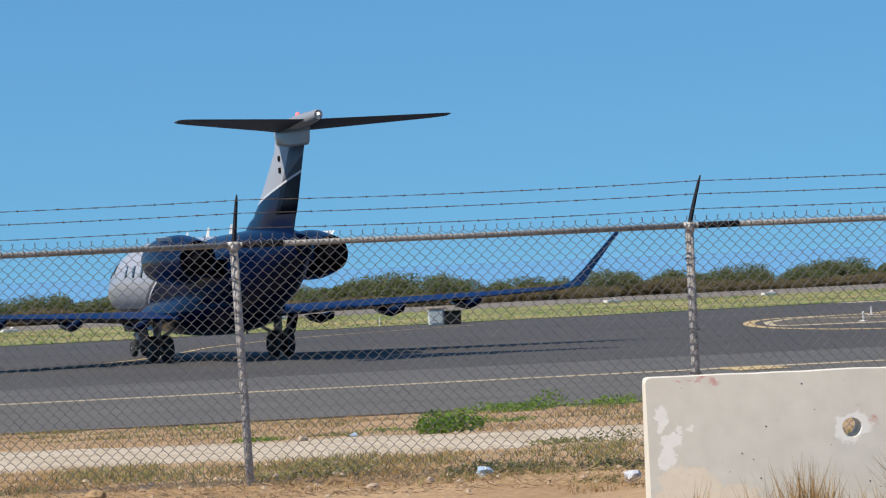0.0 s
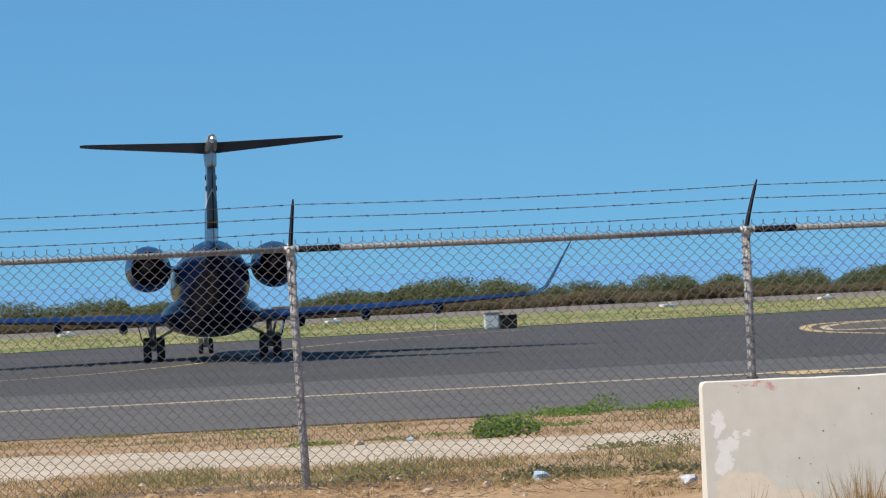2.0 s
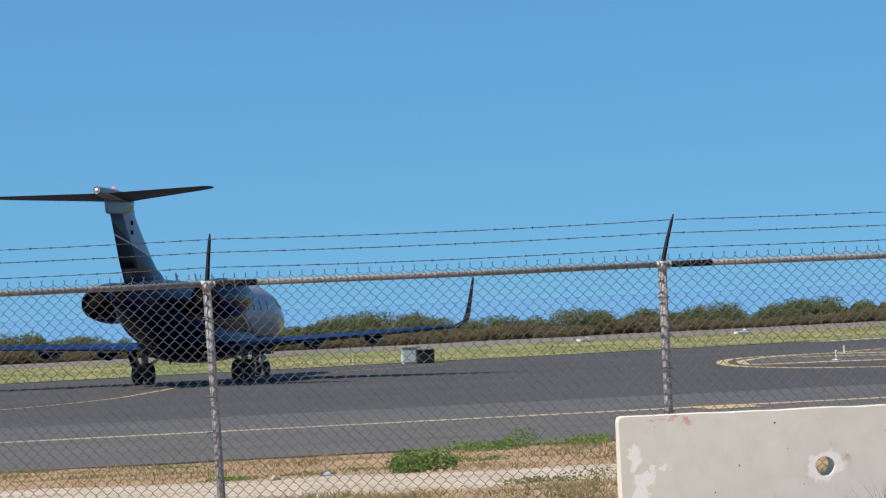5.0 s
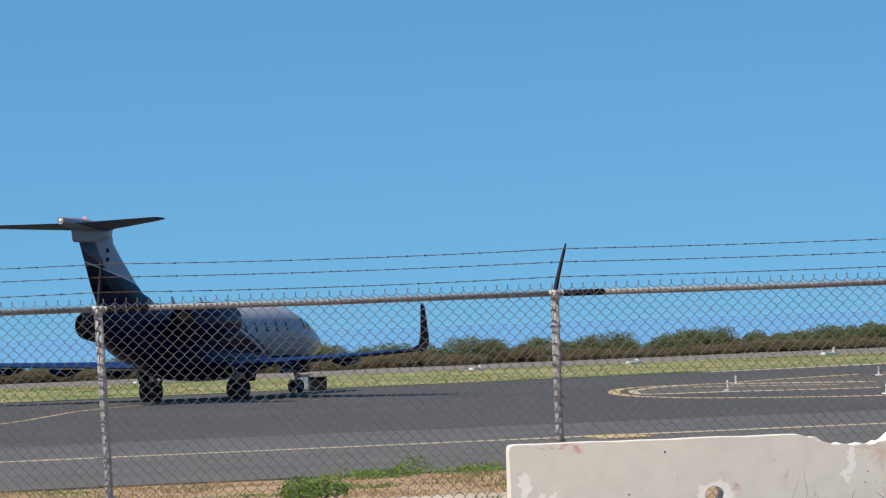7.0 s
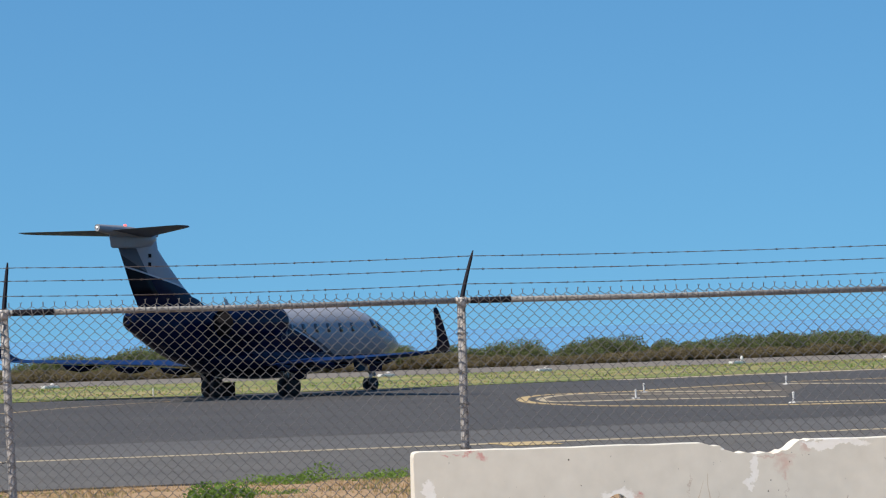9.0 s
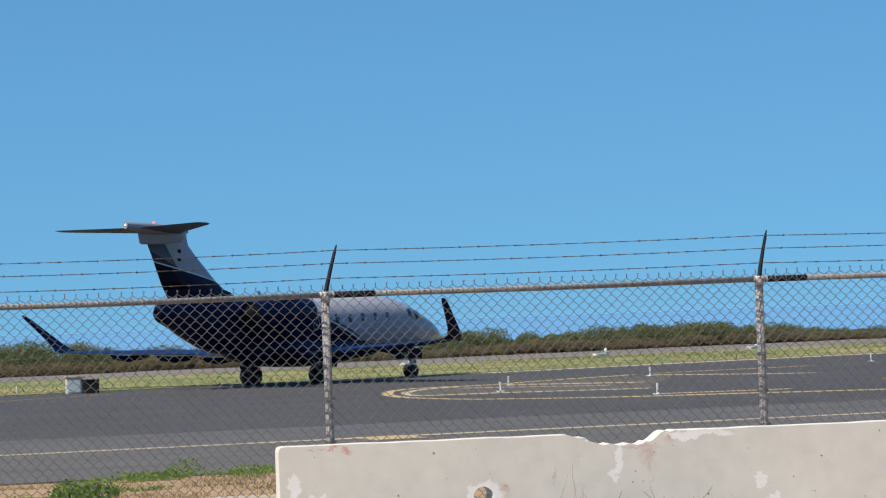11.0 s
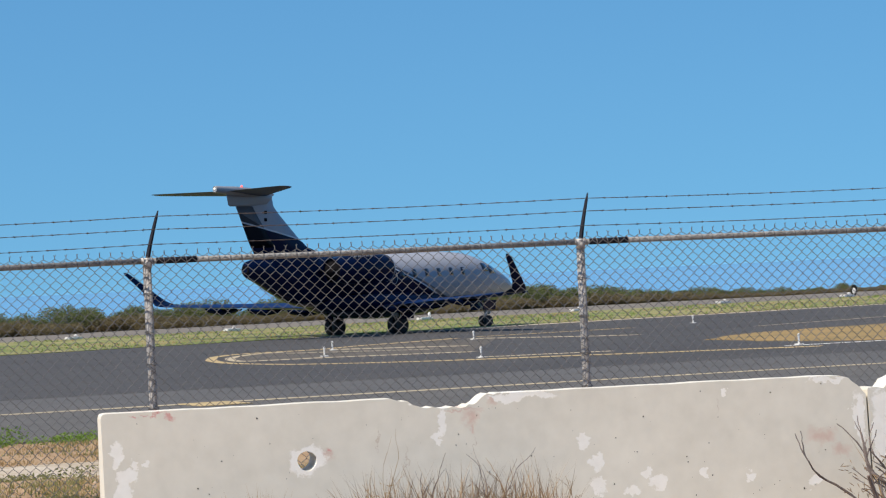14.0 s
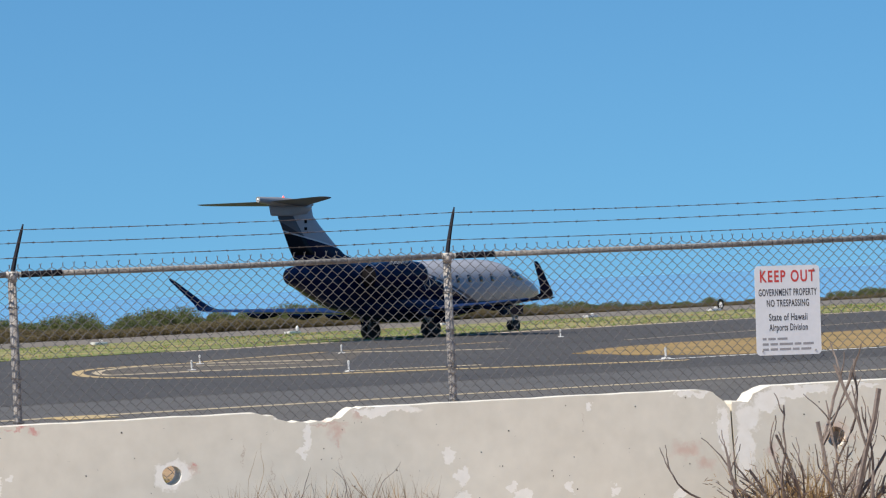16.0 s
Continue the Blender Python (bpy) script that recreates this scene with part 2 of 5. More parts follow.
def worn_concrete(name, marks):
    """Concrete with ragged chips, broken spots, streaks and spray marks at given places of its face: rows of x, z, width, height, kind."""
    m = M["concrete"].copy()
    m.name = name
    nt = m.node_tree
    bsdf = nt.nodes["Principled BSDF"]
    colour = bsdf.inputs["Base Color"].links[0].from_socket
    tc = nt.nodes.new("ShaderNodeTexCoord")
    place = tc.outputs["Object"]
    for scale, amount in ((9.0, 0.11), (34.0, 0.06), (110.0, 0.025)):       # ragged outlines
        n = nt.nodes.new("ShaderNodeTexNoise")
        n.inputs["Scale"].default_value, n.inputs["Detail"].default_value = scale, 3
        nt.links.new(tc.outputs["Object"], n.inputs["Vector"])
        off = nt.nodes.new("ShaderNodeVectorMath")
        off.operation = "SUBTRACT"
        off.inputs[1].default_value = (0.5, 0.5, 0.5)
        nt.links.new(n.outputs["Color"], off.inputs[0])
        mad = nt.nodes.new("ShaderNodeVectorMath")
        mad.operation = "MULTIPLY_ADD"
        mad.inputs[1].default_value = (amount, 0, amount)
        nt.links.new(off.outputs[0], mad.inputs[0])
        nt.links.new(place, mad.inputs[2])
        place = mad.outputs[0]
    tones = {"spall": ((0.88, 0.78, 0.61), (0.74, 0.61, 0.45)), "pink": ((0.68, 0.5, 0.42), (0.58, 0.47, 0.38)), "chip": ((0.93, 0.9, 0.83), (0.8, 0.76, 0.67)),
             "rust": ((0.5, 0.41, 0.32), (0.56, 0.49, 0.4)), "red_spray": ((0.66, 0.2, 0.17), (0.6, 0.42, 0.37))}
    for kind, (bright, dull) in tones.items():
        near = None
        for x, z, w, h, k in marks:
            if k != kind:
                continue
            d = nt.nodes.new("ShaderNodeVectorMath")
            d.operation = "SUBTRACT"
            d.inputs[1].default_value = (x, 0, z)
            nt.links.new(place, d.inputs[0])
            q = nt.nodes.new("ShaderNodeVectorMath")
            q.operation = "MULTIPLY"
            q.inputs[1].default_value = (2 / w, 0, 2 / h)
            nt.links.new(d.outputs[0], q.inputs[0])
            l = nt.nodes.new("ShaderNodeVectorMath")
            l.operation = "LENGTH"
            nt.links.new(q.outputs[0], l.inputs[0])
            if near is None:
                near = l.outputs["Value"]
            else:
                least = nt.nodes.new("ShaderNodeMath")
                least.operation = "MINIMUM"
                nt.links.new(near, least.inputs[0])
                nt.links.new(l.outputs["Value"], least.inputs[1])
                near = least.outputs[0]
        if near is None:
            continue
        edge = nt.nodes.new("ShaderNodeMapRange")
        edge.inputs["From Min"].default_value, edge.inputs["From Max"].default_value = 1.0, (0.82 if kind in ("chip", "spall") else 0.2)
        nt.links.new(near, edge.inputs["Value"])
        grain = nt.nodes.new("ShaderNodeTexNoise")
        grain.inputs["Scale"].default_value, grain.inputs["Detail"].default_value = 26, 5
        nt.links.new(tc.outputs["Object"], grain.inputs["Vector"])
        tone = nt.nodes.new("ShaderNodeMix")
        tone.data_type = "RGBA"
        nt.links.new(grain.outputs["Fac"], tone.inputs[0])
        tone.inputs[6].default_value, tone.inputs[7].default_value = (*dull, 1), (*bright, 1)
        mix = nt.nodes.new("ShaderNodeMix")
        mix.data_type = "RGBA"
        nt.links.new(edge.outputs["Result"], mix.inputs[0])
        nt.links.new(colour, mix.inputs[6])
        nt.links.new(tone.outputs[2], mix.inputs[7])
        colour = mix.outputs[2]
        if kind in ("spall", "chip", "pink"):
            dent = nt.nodes.new("ShaderNodeBump")
            dent.invert = True
            dent.inputs["Strength"].default_value, dent.inputs["Distance"].default_value = 0.12, 0.004
            nt.links.new(edge.outputs["Result"], dent.inputs["Height"])
            before = bsdf.inputs["Normal"].links[0].from_socket
            nt.links.new(before, dent.inputs["Normal"])
            nt.links.new(dent.outputs["Normal"], bsdf.inputs["Normal"])
    nt.links.new(colour, bsdf.inputs["Base Color"])
    return m


# ---------------------------------------------------------------- mesh helpers
def finish(bm, name, mat, smooth=False):
    bmesh.ops.recalc_face_normals(bm, faces=bm.faces)
    me = bpy.data.meshes.new(name)
    bm.to_mesh(me)
    bm.free()
    me.materials.append(mat)
    if smooth:
        me.shade_smooth()
    return me


def part(name, bm, mat, parent=None, label="", smooth=False, at=None):
    """One mesh object under a thing or part (or at top level)."""
    me = bm if isinstance(bm, bpy.types.Mesh) else finish(bm, name, mat, smooth)
    ob = new(name, me)
    if parent is not None:
        ob.parent = parent
    if at is not None:
        ob.matrix_basis = at
    if label:
        ob["label"] = label
    return ob


def thing(name, label, category, at=None, group="", kind=""):
    ob = tagged(new(name), label, category, group, kind)
    if at is not None:
        ob.matrix_basis = at
    return ob


def raw(verts, faces, name, mat, smooth=False):
    me = bpy.data.meshes.new(name)
    me.from_pydata([tuple(v) for v in verts], [], [tuple(f) for f in faces])
    me.materials.append(mat)
    if smooth:
        me.shade_smooth()
    me.update()
    return me


def tube(bm, points, radii, sides=8, caps=True):
    """A swept tube through the points."""
    pts = [Vector(p) for p in points]
    if not hasattr(radii, "__len__"):
        radii = [radii] * len(pts)
    rings = []
    for i, p in enumerate(pts):
        d = (pts[min(i + 1, len(pts) - 1)] - pts[max(i - 1, 0)]).normalized()
        ref = Vector((0, 0, 1)) if abs(d.z) < 0.9 else Vector((1, 0, 0))
        u = d.cross(ref).normalized()
        v = d.cross(u)
        rings.append([bm.verts.new(p + (u * math.cos(a) + v * math.sin(a)) * radii[i])
                      for a in (2 * math.pi * k / sides for k in range(sides))])
    for r0, r1 in zip(rings, rings[1:]):
        for k in range(sides):
            bm.faces.new((r0[k], r0[(k + 1) % sides], r1[(k + 1) % sides], r1[k]))
    if caps and sides > 2:
        bm.faces.new(rings[0])
        bm.faces.new(rings[-1])


def box(bm, centre, size, bevel=0.0, turn=None):
    r = bmesh.ops.create_cube(bm, size=1.0)
    vs = r["verts"]
    m = Matrix.Translation(centre) @ (turn or Matrix()) @ Matrix.Diagonal((*size, 1))
    bmesh.ops.transform(bm, matrix=m, verts=vs)
    if bevel:
        es = list({e for v in vs for e in v.link_edges})
        bmesh.ops.bevel(bm, geom=es, offset=bevel, segments=2, affect="EDGES")


def loft(bm, rings, close=True, cap0=True, cap1=True):
    vs = [[bm.verts.new(p) for p in r] for r in rings]
    n = len(vs[0])
    for a, b in zip(vs, vs[1:]):
        for k in range(n if close else n - 1):
            bm.faces.new((a[k], a[(k + 1) % n], b[(k + 1) % n], b[k]))
    if cap0:
        bm.faces.new(vs[0])
    if cap1:
        bm.faces.new(vs[-1])


def smoothed(rows, steps):
    """Catmull-Rom through rows of numbers."""
    rows = [np.array(r, float) for r in rows]
    out = []
    for i in range(len(rows) - 1):
        p0, p1, p2, p3 = rows[max(i - 1, 0)], rows[i], rows[i + 1], rows[min(i + 2, len(rows) - 1)]
        for k in range(steps):
            t = k / steps
            out.append(0.5 * (2 * p1 + (p2 - p0) * t + (2 * p0 - 5 * p1 + 4 * p2 - p3) * t * t + (3 * p1 - p0 - 3 * p2 + p3) * t ** 3))
    out.append(rows[-1])
    return out


def strip(name, line, width, mat, z=0.0, parent=None, label="", broad=0.0):
    """A painted line on the pavement: a thin sheet along a polyline."""
    pts = smoothed(line, 6) if len(line) > 2 else [np.array(p, float) for p in line]
    vs, fs = [], []
    for i, p in enumerate(pts):
        d = pts[min(i + 1, len(pts) - 1)] - pts[max(i - 1, 0)]
        d = d / np.linalg.norm(d)
        n = np.array((-d[1], d[0])) * (width + broad * abs(d[0]) ** 2) / 2
        vs += [(*(p + n), z), (*(p - n), z)]
        if i:
            fs.append((2 * i - 2, 2 * i - 1, 2 * i + 1, 2 * i))
    return part(name, raw(vs, fs, name, mat), mat, parent, label)


def sheet(name, outline, mat, z, label, category, sub=0, kind="structure"):
    """A flat paved or grassy area with a thin edge."""
    bm = bmesh.new()
    f = bm.faces.new([bm.verts.new((x, y, z)) for x, y in outline])
    ext = bmesh.ops.extrude_face_region(bm, geom=[f])
    bmesh.ops.translate(bm, vec=(0, 0, -0.3), verts=[v for v in ext["geom"] if isinstance(v, bmesh.types.BMVert)])
    ob = part(name, bm, mat)
    return tagged(ob, label, category, kind=kind)


# ---------------------------------------------------------------- ground
def rise(x, y):
    """Height of the bank: level by the fence, falling to the taxiway."""
    v = y - 0.2 * x
    k = min(max((v - 25) / 29.0, 0), 1)
    z = 0.93 * (1 - k)
    if v > 54:
        z = -0.03
    if y > 222 + 0.15 * x:
        z -= min((y - 222 - 0.15 * x) * 0.05, 2.2)
    return z


def make_ground():
    xs = sorted({-3000, -1200, -500, -220, -120, -70, *np.arange(-50, -12, 4.0), *np.arange(-12, 14, 0.5), *np.arange(14, 100, 4.0), 140, 260, 600, 1400, 3000})
    ys = sorted({-600, -200, -80, -30, -10, 0, 6, 12, *np.arange(14, 28, 0.4), *np.arange(28, 58, 0.8), *np.arange(60, 270, 6.0), 300, 360})
    vs = []
    for y in ys:
        for x in xs:
            z = rise(x, y)
            if 12 < y < 53 and -13 < x < 14:
                z += 0.035 * noise.noise((x * 0.8, y * 0.8, 0)) + 0.02 * noise.noise((x * 3, y * 3, 4))
            vs.append((x, y, z))
    n = len(xs)
    fs = [(j * n + i, j * n + i + 1, (j + 1) * n + i + 1, (j + 1) * n + i) for j in range(len(ys) - 1) for i in range(n - 1)]
    ob = part("ground", raw(vs, fs, "ground", M["dirt"], True), M["dirt"])
    tagged(ob, "dry brown dirt bank with sparse grass beside the taxiway", "ground", kind="structure")
    sea = part("water", raw([(-4500, 300, -1.9), (4500, 300, -1.9), (4500, 4600, -1.9), (-4500, 4600, -1.9)], [(0, 1, 2, 3)], "water", M["sea"]), M["sea"])
    tagged(sea, "deep blue sea beyond the low coastal scrub", "sea", kind="structure")


make_ground()


def near_edge(x):
    return 54.6 + 0.2 * x


def draped(name, near, far, x0, x1, mat, label, category, lift=0.012, step=0.5):
    """A sheet that lies on the bank between two edges given as functions of x."""
    vs, fs = [], []
    xs = np.arange(x0, x1 + step, step)
    for x in xs:
        a, b = near(x), far(x)
        for k in range(9):
            y = a + (b - a) * k / 8
            e = 0.035 * noise.noise((x * 0.8, y * 0.8, 0)) + 0.02 * noise.noise((x * 3, y * 3, 4))
            vs.append((x, y, rise(x, y) + e + lift + (0.02 if 0 < k < 8 else -0.03)))
    for i in range(len(xs) - 1):
        for k in range(8):
            o = i * 9 + k
            fs.append((o, o + 9, o + 10, o + 1))
    ob = part(name, raw(vs, fs, name, mat, True), mat)
    return tagged(ob, label, category, kind="structure")


draped("path", lambda x: 27.4 + 0.25 * x * (x > -2) - 0.3 * noise.noise((x * 0.9, 0, 0)) + max(0, x) * 1.0,
       lambda x: 34.6 - 0.45 * x - 0.5 * noise.noise((x * 0.7, 5, 0)), -12, 3.5, M["gravel"],
       "pale compacted gravel track along the inside of the fence", "path")

W, E = -260, 320
LINE = lambda x: 67.3 + 0.2 * x
SEAM = lambda x: 76.5 + 0.2 * x
sheet("pavement_shoulder", [(W, near_edge(W)), (E, near_edge(E)), (E, LINE(E)), (W, LINE(W))], M["shoulder"], 0.0,
      "grey weathered asphalt shoulder with a sandy edge", "pavement")
sheet("taxiway", [(W, LINE(W)), (E, LINE(E)), (E, SEAM(E)), (W, SEAM(W))], M["asphalt"], 0.003,
      "grey worn asphalt taxiway lane", "taxiway")
sheet("apron", [(W, SEAM(W)), (E, SEAM(E)), (E, 246), (60, 163), (38.4, 152), (26.8, 146), (16, 139.5), (6.5, 134), (-2.7, 130.2), (-16.8, 123), (-40, 112), (W, 30)],
      M["asphalt_dark"], 0.006, "dark asphalt apron where the jet turns", "pavement")
sheet("grass_verge", [(-240, 22), (-40, 112), (-16.8, 123), (-2.7, 130.2), (6.5, 134), (16, 139.5), (26.8, 146), (38.4, 152), (60, 163), (320, 247),
                      (320, 262), (60, 187), (47, 184), (27, 177), (4.95, 167), (-21, 156), (-60, 140), (-240, 66)],
      M["grass"], 0.03, "sparse yellow-green grass strip beyond the asphalt", "grass")
sheet("runway", [(-240, 66.5), (-60, 140.3), (-21, 156.3), (4.95, 167.3), (27, 177.3), (47, 184.3), (60, 187.3), (320, 262.5),
                 (320, 320), (54, 213), (34, 203), (5.7, 189), (-24, 175), (-60, 160), (-240, 90)],
      M["runway"], 0.01, "pale grey runway strip in front of the scrub", "runway")
strip("edge_line", [(W, LINE(W)), (E, LINE(E))], 0.58, M["pale_line"], 0.008)
tagged(bpy.data.objects["edge_line"], "faded pale yellow taxiway edge line", "line", kind="structure")
for k, (off, w) in enumerate(((4.6, 0.07), (9.2, 0.16), (13.4, 0.06), (18.5, 0.1), (-4.2, 0.05), (-8.6, 0.04))):
    tagged(strip("pavement_seam", [(W, LINE(W) + off), (E, LINE(E) + off)], w, M["shoulder"] if off > 0 else M["asphalt_dark"], 0.01), "sealed joint in the asphalt", "joint", kind="structure")


# ---------------------------------------------------------------- chain-link fence
FENCE = Matrix.Translation((-1.402, 22.977, 0.93)) @ Matrix.Rotation(radians(2.7), 4, "Z")
BAY, RAIL, PITCH = 3.05, 1.64, 0.0762


def mesh_panel(x0, x1):
    """Woven wires of one bay: upright zigzags that hook into their neighbours, twisted into spikes at the top."""
    vs, fs = [], []
    half, rise_, r = PITCH / 4, PITCH / 2, 0.0028
    n = 2 * int(round((x1 - x0) / PITCH))
    rows = int((RAIL + 0.03) / rise_)
    rnd = random.Random(int(x0 * 10) + 90)

    def rod(points):
        base = len(vs)
        for i, p in enumerate(points):
            d = points[min(i + 1, len(points) - 1)] - points[max(i - 1, 0)]
            d.normalize()
            u = Vector((0, 1, 0))
            w = d.cross(u).normalized()
            for k in range(4):
                a = math.pi * (2 * k + 1) / 4
                vs.append(p + (u * math.cos(a) + w * math.sin(a)) * r)
            if i:
                o = base + 4 * i
                for k in range(4):
                    fs.append((o - 4 + k, o - 4 + (k + 1) % 4, o + (k + 1) % 4, o + k))

    for i in range(n):
        x = x0 + (i + 0.5) * PITCH / 2
        side = -1 if i % 2 == 0 else 1          # neighbours meet at their bends
        wob = rnd.uniform(-0.002, 0.002)
        pts = []
        for j in range(rows + 1):
            z = RAIL + 0.014 - j * rise_
            bulge = 0.006 * math.sin(z * 2.1 + x * 1.3)
            for dz in (0.0035, -0.0035):
                pts.append(Vector((x + side * half * 1.04 + wob * math.sin(j), bulge - 0.036 + 0.003 * side, z + dz)))
            side = -side
        # pairs are twisted together above the rail and end in spikes
        knot = Vector((x + (half if i % 2 == 0 else -half), -0.034, RAIL + 0.04))
        fork = -0.006 if i % 2 else 0.006       # the twist ends in two splayed points
        top = knot + Vector((rnd.uniform(-0.003, 0.003), rnd.uniform(-0.004, 0.004), rnd.uniform(0.017, 0.021)))
        tip = top + Vector((fork + rnd.uniform(-0.002, 0.002), rnd.uniform(-0.006, 0.006), rnd.uniform(0.008, 0.013)))
        rod([tip, top, (top + knot) / 2 + Vector((0.0015 if i % 2 else -0.0015, 0, 0)), knot] + pts)
    return raw(vs, fs, "chain_link", M["wire"], True)


def make_fence():
    fence = thing("chain_link_fence", "weathered galvanised chain-link fence topped with three strands of barbed wire", "fence", FENCE)
    first, last = -3, 5
    rnd = random.Random(5)
    # post with a rain cap
    bm = bmesh.new()
    tube(bm, [(0, 0, -0.35), (0, 0, 0.4), (0, 0, 1.0), (0, 0, RAIL - 0.035)], 0.029, 14)
    post_me = finish(bm, "post", M["galv"], True)
    bm = bmesh.new()
    tube(bm, [(0, 0, RAIL - 0.05), (0, 0, RAIL + 0.012)], 0.031, 14)
    tube(bm, [(-0.04, 0, RAIL), (0.04, 0, RAIL)], 0.023, 12)
    cap_me = finish(bm, "post_cap", M["galv"], True)
    # the arm: a folded dark strip that leans out
    arm_mes = []
    for lean in (0.105, 0.03):
        bm = bmesh.new()
        rings = []
        for k in range(7):
            t = k / 6
            w = 0.017 * (1 - 0.4 * t) * (0.45 if k == 6 else 1)
            c = Vector((0.004 + lean * t ** 1.12, 0.16 * t, RAIL + 0.01 + 0.335 * t))
            rings.append([c + Vector((-w, 0.006, 0)), c + Vector((0, -0.012, 0)), c + Vector((w, 0.006, 0)), c + Vector((0, 0.0, 0))])
        loft(bm, rings)
        arm_mes.append(finish(bm, "arm", M["dark_steel"]))
    bm = bmesh.new()
    tube(bm, [(0.06, 0, RAIL), (0.34, 0, RAIL)], 0.0215, 12)
    sleeve_me = finish(bm, "rail_sleeve", M["dark_steel"], True)
    # a band that ties the mesh to the post
    bm = bmesh.new()
    tube(bm, [(0.037 * math.cos(a), 0.037 * math.sin(a), 0.006 * math.sin(2 * a)) for a in (2 * math.pi * k / 14 for k in range(15))], 0.0032, 5)
    band_me = finish(bm, "tie_wire", M["wire"], True)
    at_x = lambda i: i * BAY + (0.62 if i > 2 else 0.006 if i == 2 else 0.012 if i == 1 else -0.045)
    for i in range(first, last + 1):
        x = at_x(i)
        lean = rnd.uniform(-0.3, 0.3)
        spin = rnd.uniform(0, 360)
        part("post", post_me, None, fence, at=pose(x + 0.045, 0, 0, 0, -1.57, 0) if i == 0 else pose(x, 0, 0, 0, lean, spin))
        part("post_cap", cap_me, None, fence, at=pose(x, 0, 0))
        part("arm", arm_mes[i == 0], None, fence, "dark steel arm that carries the barbed wire", at=pose(x, 0, 0))
        part("rail_sleeve", sleeve_me, None, fence, "dark sleeve that joins two lengths of rail", at=pose(x, 0, 0))
        for z in (0.18, 0.42, 0.66, 0.9, 1.14, 1.38):
            part("tie_wire", band_me, None, fence, at=pose(x, 0, z + rnd.uniform(-0.04, 0.04)))
        if i < last:
            bm = bmesh.new()
            nx = at_x(i + 1)
            tube(bm, [(x + 0.04, 0, RAIL), ((x + nx) / 2, 0, RAIL - 0.006), (nx - 0.04, 0, RAIL)], 0.0195, 12)
            part("top_rail", bm, M["rail"], fence, smooth=True)
            part("chain_link", mesh_panel(x, nx), None, fence, "woven diamond wire mesh panel")
            # loops that bind the mesh to the rail
            bm = bmesh.new()
            for k in range(int(round((nx - x) / PITCH))):
                c = x + (k + 0.5) * PITCH
                tube(bm, [(c + 0.03 * (j / 8 - 0.5), 0.026 * math.cos(2 * math.pi * j / 8), RAIL + 0.026 * math.sin(2 * math.pi * j / 8)) for j in range(9)], 0.0034, 4, False)
            tagged(part("rail_tie", bm, M["wire"], fence), kind="stuff")
    # barbed strands on the arms
    for t in (0.31, 0.615, 0.885):
        bm = bmesh.new()
        for i in range(first, last):
            a = Vector((at_x(i) + 0.1 * t, 0.16 * t - 0.012, RAIL + 0.01 + 0.335 * t))
            b = Vector((at_x(i + 1) + 0.1 * t, 0.16 * t - 0.012, RAIL + 0.01 + 0.335 * t))
            sag = rnd.uniform(0.006, 0.018)
            for ph in (0, math.pi):
                pts = []
                for k in range(61):
                    s = k / 60
                    p = a.lerp(b, s) - Vector((0, 0, sag * 4 * s * (1 - s)))
                    pts.append(p + Vector((0, 0.0022 * math.cos(k * 1.3 + ph), 0.0022 * math.sin(k * 1.3 + ph))))
                tube(bm, pts, 0.0017, 3, False)
            k = 0.06 + rnd.uniform(0, 0.05)
            while k < BAY - 0.03:
                s = k / BAY
                p = a.lerp(b, s) - Vector((0, 0, sag * 4 * s * (1 - s)))
                for _ in range(2):
                    d = Vector((rnd.uniform(-0.5, 0.5), rnd.uniform(-0.6, 0.6), rnd.uniform(-1, 1))).normalized() * 0.009
                    tube(bm, [p - d, p + d], 0.0018, 3, False)
                tube(bm, [p - Vector((0.01, 0, 0)), p + Vector((0.012, 0, 0))], 0.0036, 5)
                k += 0.127 + rnd.uniform(-0.012, 0.012)
        part("barbed_strand", bm, M["barb"], fence, "thin rusty barbed wire strand")


make_fence()


# ---------------------------------------------------------------- concrete barriers
def barrier_depth(z):
    """Half thickness at a height above the base."""
    for (z0, w0), (z1, w1) in zip(((0, 0.25), (0.06, 0.25), (0.19, 0.14), (0.81, 0.085)), ((0.06, 0.25), (0.19, 0.14), (0.81, 0.085), (9, 0.085))):
        if z <= z1:
            return w0 + (w1 - w0) * (z - z0) / (z1 - z0)
    return 0.085


def ragged(points, amount, step, seed):
    """Breaks a polyline into short uneven pieces."""
    rnd = random.Random(seed)
    out = []
    for (x0, z0), (x1, z1) in zip(points, points[1:]):
        n = max(1, int(math.hypot(x1 - x0, z1 - z0) / step))
        for k in range(n):
            t = k / n
            j = amount if k else 0
            out.append((x0 + (x1 - x0) * t + rnd.uniform(-j, j), z0 + (z1 - z0) * t + rnd.uniform(-j, j)))
    out.append(points[-1])
    return out


